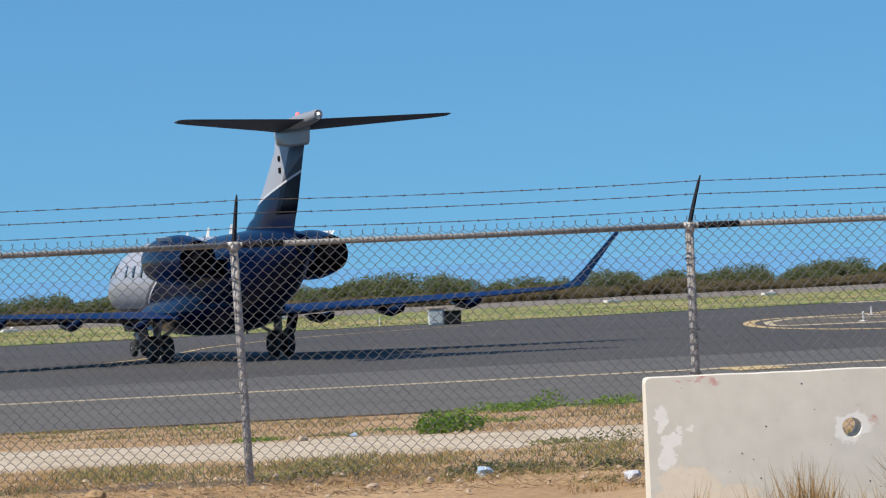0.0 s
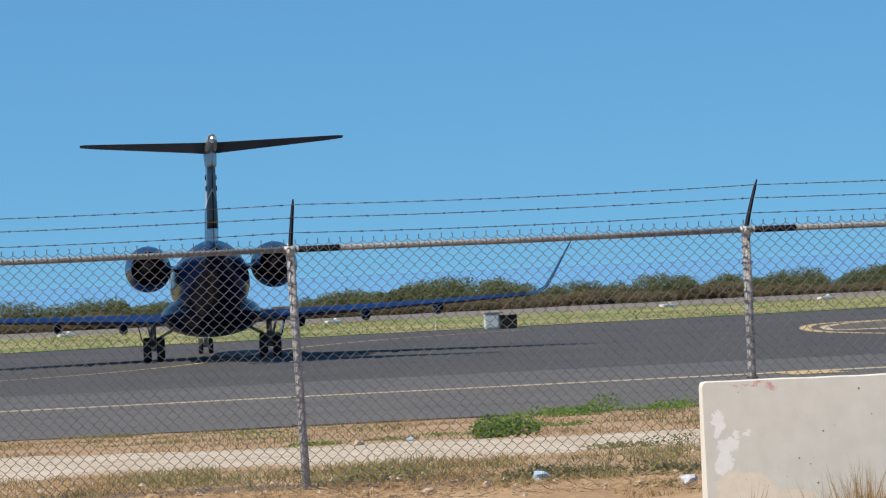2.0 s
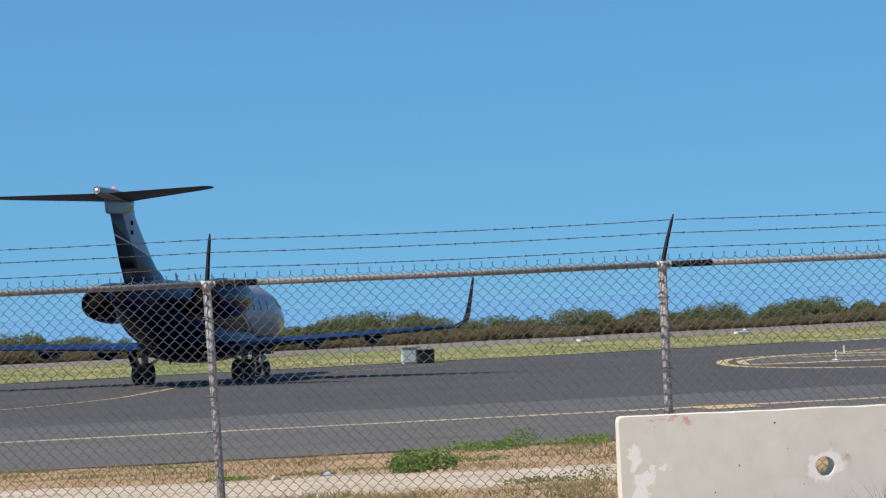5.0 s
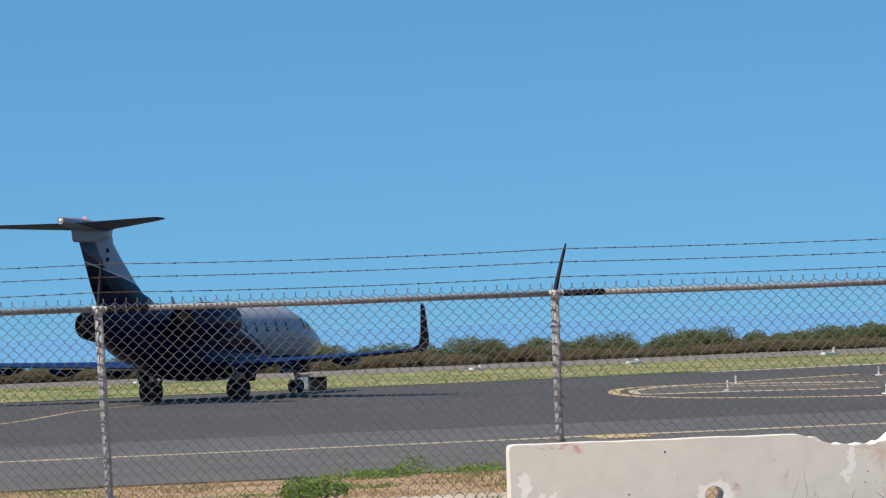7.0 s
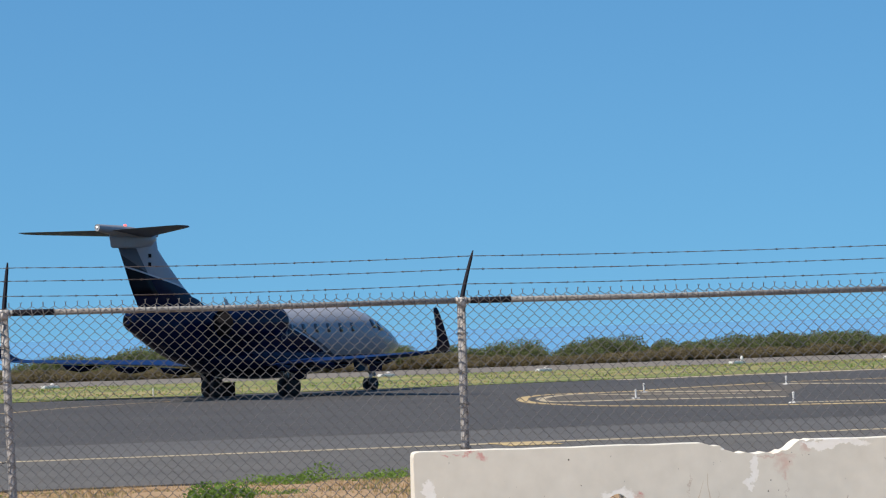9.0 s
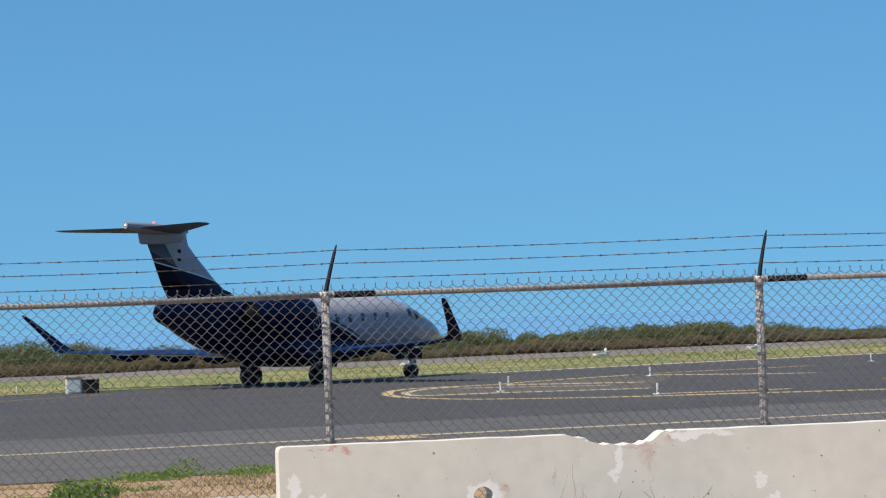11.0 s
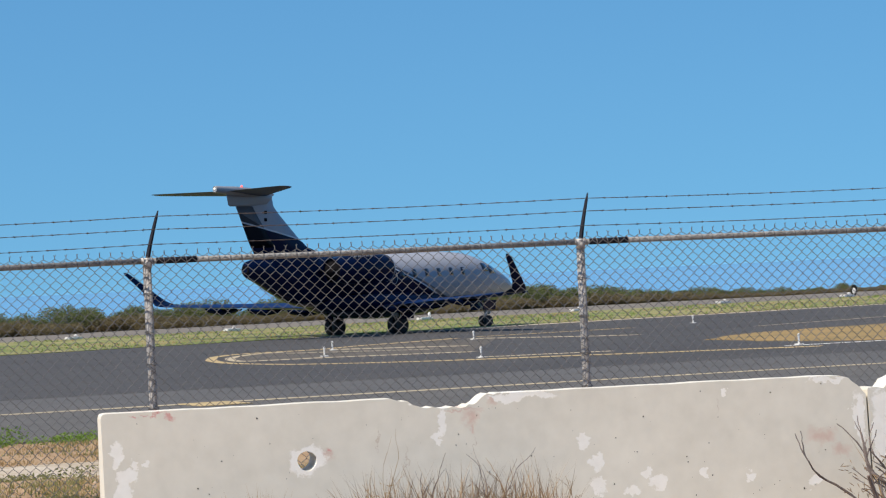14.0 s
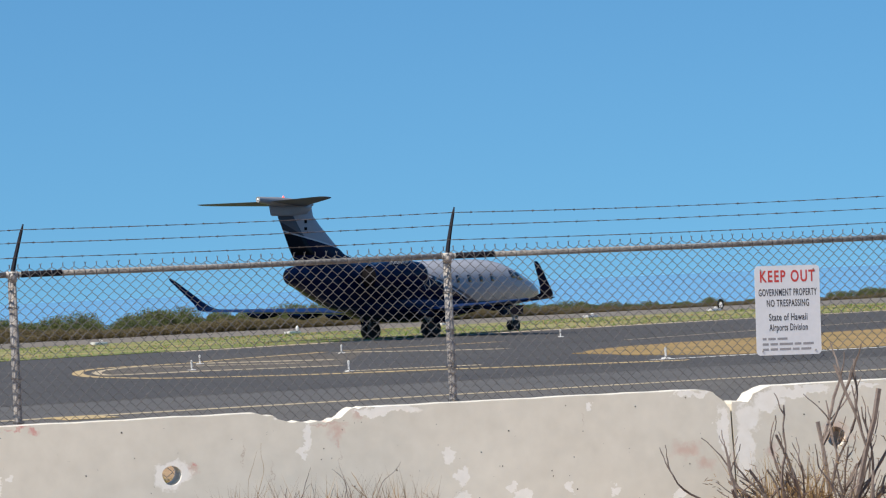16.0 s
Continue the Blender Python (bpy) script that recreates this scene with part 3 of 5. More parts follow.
def make_barrier(name, label, at, length, top, hole, mat):
    """A barrier unit with a broken top outline and a round hole through its web."""
    ob = thing(name, label, "concrete barrier", at, group="concrete barriers")
    bm = bmesh.new()
    outline = [(top[0][0] - 0.004, 0.0), (top[0][0] - 0.004, min(0.785, top[0][1] - 0.01))] + top + [(length, min(0.785, top[-1][1] - 0.01)), (length, 0.0)]
    hx, hz, hr = hole
    ring = [(hx + hr * (1 + 0.05 * math.sin(3 * a)) * math.cos(a), hz + hr * math.sin(a)) for a in (2 * math.pi * k / 20 for k in range(20))]
    loops = []
    for pts in (outline, ring):
        vs = [bm.verts.new((x, 0, z)) for x, z in pts]
        loops.append([bm.edges.new((vs[i], vs[(i + 1) % len(vs)])) for i in range(len(vs))])
    bmesh.ops.triangle_fill(bm, edges=loops[0] + loops[1], use_beauty=True)
    for z in (0.06, 0.19, 0.36, 0.5, 0.65, 0.77):
        bmesh.ops.bisect_plane(bm, geom=bm.verts[:] + bm.edges[:] + bm.faces[:], plane_co=(0, 0, z), plane_no=(0, 0, 1))
    ext = bmesh.ops.extrude_face_region(bm, geom=bm.faces[:])
    back = {g for g in ext["geom"] if isinstance(g, bmesh.types.BMVert)}
    for v in bm.verts:
        d = barrier_depth(v.co.z)
        v.co.y = d if v in back else -d
    part("block", bm, mat, ob)
    return ob


MARKS_1 = [
            # x, z, w, h, material
            (0.03, 0.62, 0.07, 0.16, "chip"), (0.07, 0.5, 0.1, 0.1, "chip"), (0.05, 0.42, 0.09, 0.13, "chip"), (0.11, 0.56, 0.035, 0.06, "chip"), (0.17, 0.56, 0.03, 0.05, "chip"),
            (0.935, 0.535, 0.19, 0.16, "chip"), (1.02, 0.56, 0.07, 0.09, "pink"), (1.03, 0.59, 0.03, 0.03, "red_spray"),
            (1.6, 0.69, 0.06, 0.15, "chip"), (1.59, 0.62, 0.035, 0.09, "chip"), (1.74, 0.7, 0.09, 0.12, "pink"), (1.75, 0.64, 0.03, 0.07, "pink"), (1.5, 0.785, 0.1, 0.03, "chip"),
            (2.0, 0.79, 0.36, 0.05, "chip"), (1.86, 0.775, 0.1, 0.07, "pink"), (1.7, 0.745, 0.24, 0.02, "pink"),
            (2.3, 0.55, 0.05, 0.1, "chip"), (2.36, 0.44, 0.08, 0.1, "chip"), (2.66, 0.34, 0.08, 0.07, "chip"), (2.52, 0.29, 0.09, 0.06, "chip"), (2.6, 0.38, 0.07, 0.05, "chip"),
            (2.9, 0.36, 0.04, 0.06, "chip"), (3.12, 0.35, 0.05, 0.05, "chip"), (3.02, 0.75, 0.03, 0.05, "chip"), 
            (3.55, 0.795, 0.22, 0.035, "chip"), (3.7, 0.6, 0.06, 0.26, "chip"), (3.5, 0.52, 0.2, 0.1, "pink"), (3.6, 0.45, 0.12, 0.08, "pink"),
            (0.16, 0.795, 0.06, 0.014, "red_spray"), (0.22, 0.79, 0.07, 0.018, "red_spray"), (0.29, 0.79, 0.08, 0.03, "red_spray"), (0.1, 0.796, 0.05, 0.012, "red_spray"),
            (1.28, 0.62, 0.007, 0.16, "rust"), (1.42, 0.5, 0.008, 0.2, "rust"), (2.98, 0.68, 0.007, 0.1, "rust"), (1.75, 0.55, 0.006, 0.1, "rust"),
            (2.35, 0.33, 0.09, 0.08, "chip"), (3.45, 0.3, 0.07, 0.06, "chip"), (0.14, 0.26, 0.34, 0.26, "spall"), (0.32, 0.2, 0.4, 0.2, "spall"), (0.5, 0.13, 0.3, 0.12, "spall")]
MARKS_2 = [(0.09, 0.67, 0.16, 0.16, "chip"), (0.2, 0.74, 0.2, 0.1, "chip"), (0.06, 0.5, 0.1, 0.3, "chip"), (0.36, 0.785, 0.36, 0.05, "chip"), (0.56, 0.56, 0.18, 0.16, "pink"), (0.7, 0.79, 0.2, 0.03, "chip"),
                    (1.3, 0.5, 0.06, 0.1, "chip"), (1.6, 0.4, 0.2, 0.12, "chip"), (0.2, 0.48, 0.1, 0.08, "pink")]
BAR1 = Matrix.Translation((0.942, 16.224, 0.99)) @ Matrix.Rotation(radians(2.0), 4, "Z")
L1 = 3.745
bar1 = make_barrier("concrete_barrier", "weathered pale concrete barrier with chipped top and drilled hole", BAR1, L1,
                    [(-0.036, 0.8), (-0.028, 0.807)] + ragged([(-0.01, 0.81), (1.36, 0.81)], 0.002, 0.12, 1) + ragged([(1.39, 0.80), (1.44, 0.795), (1.465, 0.775), (1.52, 0.757), (1.72, 0.752), (1.78, 0.772), (1.82, 0.805), (1.90, 0.812)], 0.005, 0.02, 2)
                    + ragged([(1.92, 0.81), (3.5, 0.81), (3.62, 0.806)], 0.002, 0.12, 3) + ragged([(3.66, 0.795), (3.70, 0.76), (3.735, 0.72)], 0.003, 0.02, 4), (0.935, 0.535, 0.047), worn_concrete("chipped_concrete", MARKS_1))
BAR2 = BAR1 @ Matrix.Translation((L1 + 0.005, 0.0, 0.0)) @ Matrix.Rotation(radians(0.4), 4, "Z")
bar2 = make_barrier("concrete_barrier", "weathered pale concrete barrier with broken corner beside dead shrub", BAR2, 3.745,
                    ragged([(0.008, 0.74), (0.09, 0.735), (0.12, 0.775), (0.18, 0.80)], 0.004, 0.025, 5) + ragged([(0.22, 0.81), (3.7, 0.81)], 0.002, 0.12, 6), (0.54, 0.54, 0.05), worn_concrete("broken_concrete_face", MARKS_2))


# ---------------------------------------------------------------- the jet
def airfoil(n=14, t=0.12):
    """Closed outline from the trailing edge over the top and back: (chord fraction, thickness)."""
    xs = [0.5 * (1 + math.cos(math.pi * k / n)) for k in range(n + 1)]
    y = lambda x: 5 * t * (0.2969 * math.sqrt(x) - 0.126 * x - 0.3516 * x * x + 0.2843 * x ** 3 - 0.1015 * x ** 4)
    return [(x, y(x)) for x in xs] + [(x, -0.75 * y(x)) for x in reversed(xs[1:-1])]


def surface(stations, t=0.11, back=(-1, 0, 0)):
    """A wing-like body. Stations: leading edge, chord, direction of the upper side."""
    bm = bmesh.new()
    prof = airfoil(14, t)
    rings = []
    for le, chord, up in stations:
        le, up = Vector(le), Vector(up).normalized()
        rings.append([le + Vector(back) * chord * c + up * chord * h for c, h in prof])
    loft(bm, rings)
    return bm


def lathe(profile, centre, axis="X", sides=28, closed=False):
    """A round body about an axis through centre; profile rows: along, radius."""
    bm = bmesh.new()
    rings = []
    for s, r in profile:
        ring = []
        for k in range(sides):
            a = 2 * math.pi * k / sides
            p = (s, r * math.cos(a), r * math.sin(a)) if axis == "X" else (r * math.cos(a), s, r * math.sin(a))
            ring.append(Vector(centre) + Vector(p))
        rings.append(ring)
    loft(bm, rings)
    return bm


# fuselage sections: x, centre height, half width, half height
BODY = [(-7.34, 2.9, 0.2, 0.26), (-7.22, 2.9, 0.29, 0.35), (-6.7, 2.84, 0.44, 0.5), (-5.5, 2.62, 0.76, 0.84), (-4.2, 2.4, 0.98, 1.08), (-2.6, 2.3, 1.1, 1.12),
        (-0.5, 2.22, 1.13, 1.14), (2.5, 2.22, 1.13, 1.14), (5.0, 2.22, 1.13, 1.13), (6.3, 2.18, 1.1, 1.08), (7.2, 2.09, 1.02, 0.97),
        (8.0, 1.98, 0.88, 0.8), (8.8, 1.86, 0.68, 0.58), (9.4, 1.76, 0.46, 0.38), (9.8, 1.7, 0.24, 0.2), (9.92, 1.68, 0.08, 0.07)]


def body_at(x):
    rows = BODY
    for a, b in zip(rows, rows[1:]):
        if a[0] <= x <= b[0]:
            k = (x - a[0]) / (b[0] - a[0])
            return [p + (q - p) * k for p, q in zip(a, b)][1:]
    return rows[0][1:]


def on_skin(x, z, side, out=0.0):
    """The place on the fuselage's side at a station and height."""
    zc, hw, hh = body_at(x)
    c = min(max((z - zc) / hh, -0.98), 0.98)
    return Vector((x, side * (hw * math.sqrt(1 - c * c) + out), z))


FUSELAGE_PAINT = livery("fuselage_paint", [
    (-0.39, 0, -1, 2.97 + 0.17, (0.12, 0.122, 0.135)), (-0.39, 0, -1, 2.97 + 0.06, (0.62, 0.62, 0.64)), (-0.39, 0, -1, 2.97, NAVY),
    (0, 0, -1, 1.43, NAVY)])
# the rear grey is shade on the fin's curved side, painted in
FIN_PAINT = livery("fin_paint", [
    (-1.2, 0, -1, -3.0, FIN_SHADE_GREY), (-0.476, 0, -1, 1.605, (0.07, 0.073, 0.085)), (-0.23, 0, -1, 3.14, (0.6, 0.6, 0.62)), (-0.23, 0, -1, 3.08, NAVY)])


# the fin's stripes again, darkened: shade on its rear half is in these colours
SHADED_RUDDER_PAINT = livery("shaded_rudder_paint", [
    (0, 0, 0, 1, (0.13, 0.133, 0.145)), (-0.476, 0, -1, 1.605, (0.045, 0.047, 0.055)), (-0.23, 0, -1, 3.14, (0.5, 0.5, 0.52)), (-0.23, 0, -1, 3.08, (0.001, 0.002, 0.006))])
SHADED_RUDDER_PAINT.node_tree.nodes["Principled BSDF"].inputs["Roughness"].default_value = 0.5


def skin_patch(name, x0, x1, z0, z1, side, mat, parent, label="", out=0.006):
    """A small rounded pane or mark that follows the fuselage's side."""
    vs, fs = [], []
    n = 16
    cx, cz, w, h = (x0 + x1) / 2, (z0 + z1) / 2, (x1 - x0) / 2, (z1 - z0) / 2
    vs.append(on_skin(cx, cz, side, out + 0.004))
    for k in range(n):
        a = 2 * math.pi * k / n
        c, s = math.cos(a), math.sin(a)
        e = 0.45
        vs.append(on_skin(cx + w * math.copysign(abs(c) ** e, c), cz + h * math.copysign(abs(s) ** e, s), side, out))
    for k in range(n):
        a = 2 * math.pi * k / n
        c, s = math.cos(a), math.sin(a)
        vs.append(on_skin(cx + 1.06 * w * math.copysign(abs(c) ** e, c), cz + 1.06 * h * math.copysign(abs(s) ** e, s), side, -0.02))
    fs = [(0, 1 + k, 1 + (k + 1) % n) for k in range(n)] + [(1 + k, 1 + n + k, 1 + n + (k + 1) % n, 1 + (k + 1) % n) for k in range(n)]
    part(name, raw(vs, fs, name, mat, True), mat, parent, label)


def make_wheel(name, radius, width, parent):
    bm = lathe([(-width / 2, radius * 0.55), (-width / 2, radius * 0.86), (-width * 0.38, radius * 0.97), (-width * 0.1, radius), (width * 0.1, radius),
                (width * 0.38, radius * 0.97), (width / 2, radius * 0.86), (width / 2, radius * 0.55)], (0, 0, 0), "Y", 24)
    tyre = part(name, bm, M["tyre"], parent, "black rubber tyre", True)
    return tyre


WHEELS = []


def make_jet():
    jet = thing("business_jet", "navy blue and white twin-engine business jet with a high tail, taxiing", "airplane")
    # fuselage
    rings = []
    for x, zc, hw, hh in smoothed(BODY, 4):
        rings.append([(x, hw * math.cos(a), zc + hh * math.sin(a)) for a in (2 * math.pi * k / 40 for k in range(40))])
    bm = bmesh.new()
    loft(bm, rings)
    part("fuselage", bm, FUSELAGE_PAINT, jet, "white forward fuselage and navy rear, split by a slanted pale line", True)
    # wing-to-body fairing
    bm = bmesh.new()
    rings = []
    for x, zc, hw, hh in smoothed([(-3.9, 1.6, 0.1, 0.08), (-3.0, 1.48, 0.85, 0.45), (-1.3, 1.36, 1.4, 0.62), (1.0, 1.28, 1.48, 0.64), (3.2, 1.26, 1.3, 0.54), (4.6, 1.32, 0.8, 0.32), (5.5, 1.38, 0.15, 0.08)], 4):
        rings.append([(x, hw * math.cos(a), zc + hh * math.sin(a)) for a in (2 * math.pi * k / 28 for k in range(28))])
    loft(bm, rings)
    part("belly_fairing", bm, M["navy"], jet, "navy wing-to-body fairing", True)
    # fin with a long fillet
    rows = [(3.0, -2.3, -6.6, 0.12), (3.4, -2.75, -6.72, 0.13), (3.62, -3.15, -6.84, 0.14), (3.74, -3.55, -6.92, 0.155), (4.1, -4.05, -7.11, 0.165), (5.0, -5.08, -7.52, 0.165), (5.42, -5.5, -7.73, 0.165), (5.85, -5.6, -7.92, 0.16), (6.1, -5.75, -8.05, 0.15)]
    bm = bmesh.new()
    rings = []
    for z, le, te, t in rows:
        rings.append([(le + (te - le) * c, (le - te) * h * 0.75, z) for c, h in [(x, y) for x, y in airfoil(14, t)]])
    rings = [[(p[0], p[1] * (1 if i < 15 else 1.33), p[2]) for i, p in enumerate(r)] for r in rings]
    loft(bm, rings)
    part("fin", bm, FIN_PAINT, jet, "swept fin, white above and navy below with a slanted stripe", True)
    bm = bmesh.new()
    tube(bm, [(-6.0, 0, 3.5), (-4.1, 0, 3.58), (-3.65, 0, 3.58), (-3.5, 0, 3.56)], [0.05, 0.17, 0.15, 0.05], 14)
    part("air_inlet", bm, M["navy"], jet, smooth=True)
    # rudder: the rear of the fin, a little proud of it
    bm = bmesh.new()
    rings = []
    for z, le, te, t in ((3.78, -3.62, -6.95, 0.158), (4.1, -4.05, -7.12, 0.168), (5.0, -5.08, -7.53, 0.168), (5.46, -5.52, -7.76, 0.166)):
        rear = [(c, h, 0.75 if k < 15 else 1.0) for k, (c, h) in enumerate(airfoil(14, t)) if c >= 0.6]
        rings.append([(le + (te - le) * c, ((le - te) * h + math.copysign(0.006, h)) * f, z) for c, h, f in rear])
    loft(bm, rings)
    part("rudder", bm, SHADED_RUDDER_PAINT, jet, "rudder with shade painted in, crossed by a slanted white stripe", True)
    # bullet where the tailplane meets the fin
    bm = bmesh.new()
    rings = []
    for x, zc, hw, hh in smoothed([(-8.95, 6.17, 0.1, 0.11), (-8.9, 6.165, 0.12, 0.13), (-8.4, 6.12, 0.15, 0.16), (-7.6, 6.06, 0.18, 0.2), (-6.6, 5.99, 0.17, 0.18), (-5.7, 5.93, 0.09, 0.1), (-5.45, 5.92, 0.03, 0.03)], 4):
        rings.append([(x, hw * math.cos(a), zc + hh * math.sin(a)) for a in (2 * math.pi * k / 20 for k in range(20))])
    loft(bm, rings)
    bullet = part("tail_bullet", bm, M["fairing"], jet, "white fairing on top of the fin", True)
    bm = bmesh.new()
    rings = []
    for z, le, te, t in ((5.47, -6.6, -8.1, 0.24), (5.53, -5.75, -8.2, 0.18), (5.8, -5.56, -8.25, 0.18), (5.98, -5.6, -8.3, 0.16)):
        rings.append([(le + (te - le) * c, (le - te) * h * (0.75 if k < 15 else 1.0), z) for k, (c, h) in enumerate(airfoil(14, t))])
    loft(bm, rings)
    part("fin_tip_fairing", bm, M["fairing"], jet, "pale fairing that overhangs the rudder", smooth=True)
    part("auxiliary_exhaust", lathe([(-7.2, 0.2), (-7.38, 0.19), (-7.4, 0.13), (-7.3, 0.1)], (0, 0, 2.9), "X", 20), M["soot"], jet, "dark tail exhaust", True)
    bm = lathe([(0.02, 0.04), (-0.02, 0.036), (-0.04, 0.02)], (-8.95, 0, 6.19), "X", 16)
    part("tail_light", bm, M["lamp_white"], bullet, "white tail light", True)
    bm = bmesh.new()
    tube(bm, [(-7.35, 0, 6.2), (-7.35, 0, 6.28), (-7.35, 0, 6.31)], [0.06, 0.055, 0.02], 12)
    part("beacon", bm, M["lamp_red"], bullet, "red beacon lamp", True)
    for s in (1, -1):
        # tailplane, swept, slightly raised tips
        bm = surface([((-5.85, 0.05 * s, 5.9), 2.4, (0, 0, 1)), ((-6.3, 0.6 * s, 5.93), 2.08, (0, 0, 1)), ((-7.95, 3.1 * s, 6.05), 0.95, (0, 0, 1)), ((-8.2, 3.42 * s, 6.07), 0.74, (0, 0, 1)), ((-8.4, 3.56 * s, 6.08), 0.5, (0, 0, 1))], 0.09, (-1, 0, 0.08))
        part("tailplane", bm, M["tail_grey"], jet, "grey swept tailplane", True)
        # main wing
        st = [((4.0, 0.6 * s, 1.12), 5.0, (0, 0, 1)), ((3.35, 1.5 * s, 1.17), 4.3, (0, 0, 1)), ((1.9, 3.8 * s, 1.28), 3.0, (0, 0, 1)), ((-0.1, 7.2 * s, 1.42), 2.0, (0, 0, 1)), ((-1.25, 9.25 * s, 1.52), 1.4, (0, -0.1 * s, 1))]
        bm = surface(st, 0.095)
        wing = part("wing", bm, M["sky_lit_navy"], jet, "glossy navy swept wing with the sky's blue put into its colour", True)
        st = [((-1.25, 9.25 * s, 1.52), 1.4, (0, -0.1 * s, 1)), ((-1.42, 9.55 * s, 1.58), 1.28, (0, -0.35 * s, 1)), ((-1.68, 9.76 * s, 1.72), 0.9, (0, -0.75 * s, 0.8)),
              ((-2.02, 9.9 * s, 1.97), 0.7, (0, -1 * s, 0.45)), ((-2.72, 10.15 * s, 2.52), 0.5, (0, -1 * s, 0.38)), ((-3.25, 10.33 * s, 2.93), 0.36, (0, -1 * s, 0.34)), ((-3.48, 10.38 * s, 3.06), 0.2, (0, -1 * s, 0.34))]
        part("winglet", surface(st, 0.085), M["navy"], jet, "tall swept navy winglet", True)
        # flap track fairings
        for y, x0, x1, z in ((2.6, -0.2, -1.75, 1.02), (4.5, -0.6, -2.1, 1.12), (6.6, -1.0, -2.45, 1.22)):
            bm = bmesh.new()
            tube(bm, [(x0 + 0.6, y * s, z + 0.04), (x0 + 0.1, y * s, z), (x0 - 0.7, y * s, z - 0.03), (x1, y * s, z + 0.06), (x1 - 0.25, y * s, z + 0.14)], [0.03, 0.1, 0.135, 0.105, 0.02], 12)
            part("flap_fairing", bm, M["navy"], wing, smooth=True)
        bm = bmesh.new()
        tube(bm, [(-1.3, 9.3 * s, 1.5), (-1.05, 9.36 * s, 1.53)], [0.05, 0.02], 8)
        part("navigation_light", bm, M["glass"], wing, smooth=True)
        # engine: nacelle, dark nozzle, core
        c = (0, 1.82 * s, 2.73)
        bm = lathe(smoothed([(-0.95, 0.46), (-0.78, 0.54), (-1.1, 0.6), (-1.9, 0.66), (-2.8, 0.66), (-3.5, 0.59), (-4.05, 0.51), (-4.2, 0.48), (-4.05, 0.455), (-3.6, 0.43)], 3), c, "X", 32)
        nac = part("engine_nacelle", bm, M["navy"], jet, "navy engine nacelle", True)
        bm = lathe([(-3.65, 0.3), (-3.95, 0.27), (-4.12, 0.2), (-4.25, 0.08)], c, "X", 24)
        part("exhaust_cone", bm, M["soot"], nac, "dark exhaust cone", True)
        bm = lathe([(-4.12, 0.445), (-3.85, 0.43), (-3.6, 0.41), (-3.56, 0.05)], c, "X", 24)
        part("nozzle", bm, M["soot"], nac, "black exhaust nozzle", True)
        bm = lathe([(-1.2, 0.42), (-1.19, 0.2), (-1.0, 0.04)], c, "X", 24)
        part("fan", bm, M["soot"], nac, "dark fan face", True)
        bm = lathe([(-0.97, 0.455), (-0.8, 0.51), (-0.775, 0.54), (-0.86, 0.575)], c, "X", 32)
        part("intake_lip", bm, M["rim"], nac, "bare metal intake lip", True)
        for k in range(5):
            bm = bmesh.new()
            a = radians(52)
            box(bm, (-2.1 - 0.26 * k, (1.82 + 0.675 * math.cos(a)) * s, 2.73 + 0.675 * math.sin(a)), (0.17, 0.012, 0.22), 0, Matrix.Rotation(-s * (math.pi / 2 - a) + 0, 4, "X"))
            part("marking_bar", bm, M["white"], nac, "pale painted marking")
        # pylon
        bm = surface([((-1.9, 0.9 * s, 2.68), 2.2, (0, 0, 1)), ((-2.0, 1.3 * s, 2.72), 2.0, (0, 0, 1))], 0.1)
        part("pylon", bm, M["navy"], jet, smooth=True)
        # cabin windows and cockpit panes
        for k in range(6):
            x = 5.28 - 0.82 * k
            skin_patch("cabin_window", x - 0.13, x + 0.13, 2.31, 2.65, s, M["glass"], jet, "dark oval cabin window")
        skin_patch("cockpit_pane", 6.75, 7.2, 2.42, 2.78, s, M["glass"], jet, "dark cockpit side pane", 0.03)
        skin_patch("cockpit_pane", 7.26, 7.9, 2.32, 2.68, s, M["glass"], jet, "dark cockpit front pane", 0.035)
        for k in range(2):
            bm = bmesh.new()
            box(bm, (-6.15 - 0.02 * k, s * 0.15, 5.2 - 0.3 * k), (0.15, 0.02, 0.13))
            part("marking_bar", bm, M["soot"], jet, "small dark painted marking")
        # a pale oval ring painted behind the cabin windows
        bm = bmesh.new()
        tube(bm, [on_skin(0.62 + 0.2 * math.cos(a), 2.36 + 0.3 * math.sin(a), s, 0.004) for a in (2 * math.pi * k / 24 for k in range(25))], 0.017, 5, False)
        part("marking_ring", bm, M["fairing"], jet, "pale oval ring marking")
        # main gear: trailing leg, two wheels, door, drag brace
        bm = bmesh.new()
        tube(bm, [(0.35, 1.72 * s, 1.15), (0.3, 1.72 * s, 0.75), (0.28, 1.72 * s, 0.55)], 0.085, 12)
        tube(bm, [(0.3, 1.72 * s, 0.62), (0.0, 1.72 * s, 0.36)], 0.075, 12)
        tube(bm, [(-0.05, 1.72 * s, 1.15), (0.02, 1.72 * s, 0.42)], 0.05, 10)
        tube(bm, [(0.0, 1.4 * s, 0.36), (0.0, 2.04 * s, 0.36)], 0.05, 10)
        tube(bm, [(0.3, 1.0 * s, 1.0), (0.3, 1.66 * s, 0.62)], 0.045, 10)
        tube(bm, [(-0.8, 1.9 * s, 1.15), (-0.1, 1.76 * s, 0.5)], 0.035, 8)
        leg = part("main_gear", bm, M["strut"], jet, "dull metal main landing gear", True)
        bm = bmesh.new()
        box(bm, (0.2, 2.12 * s, 0.88), (0.85, 0.03, 0.55), 0.01, Matrix.Rotation(radians(-14 * s), 4, "X"))
        part("gear_door", bm, M["navy"], leg, "navy gear door")
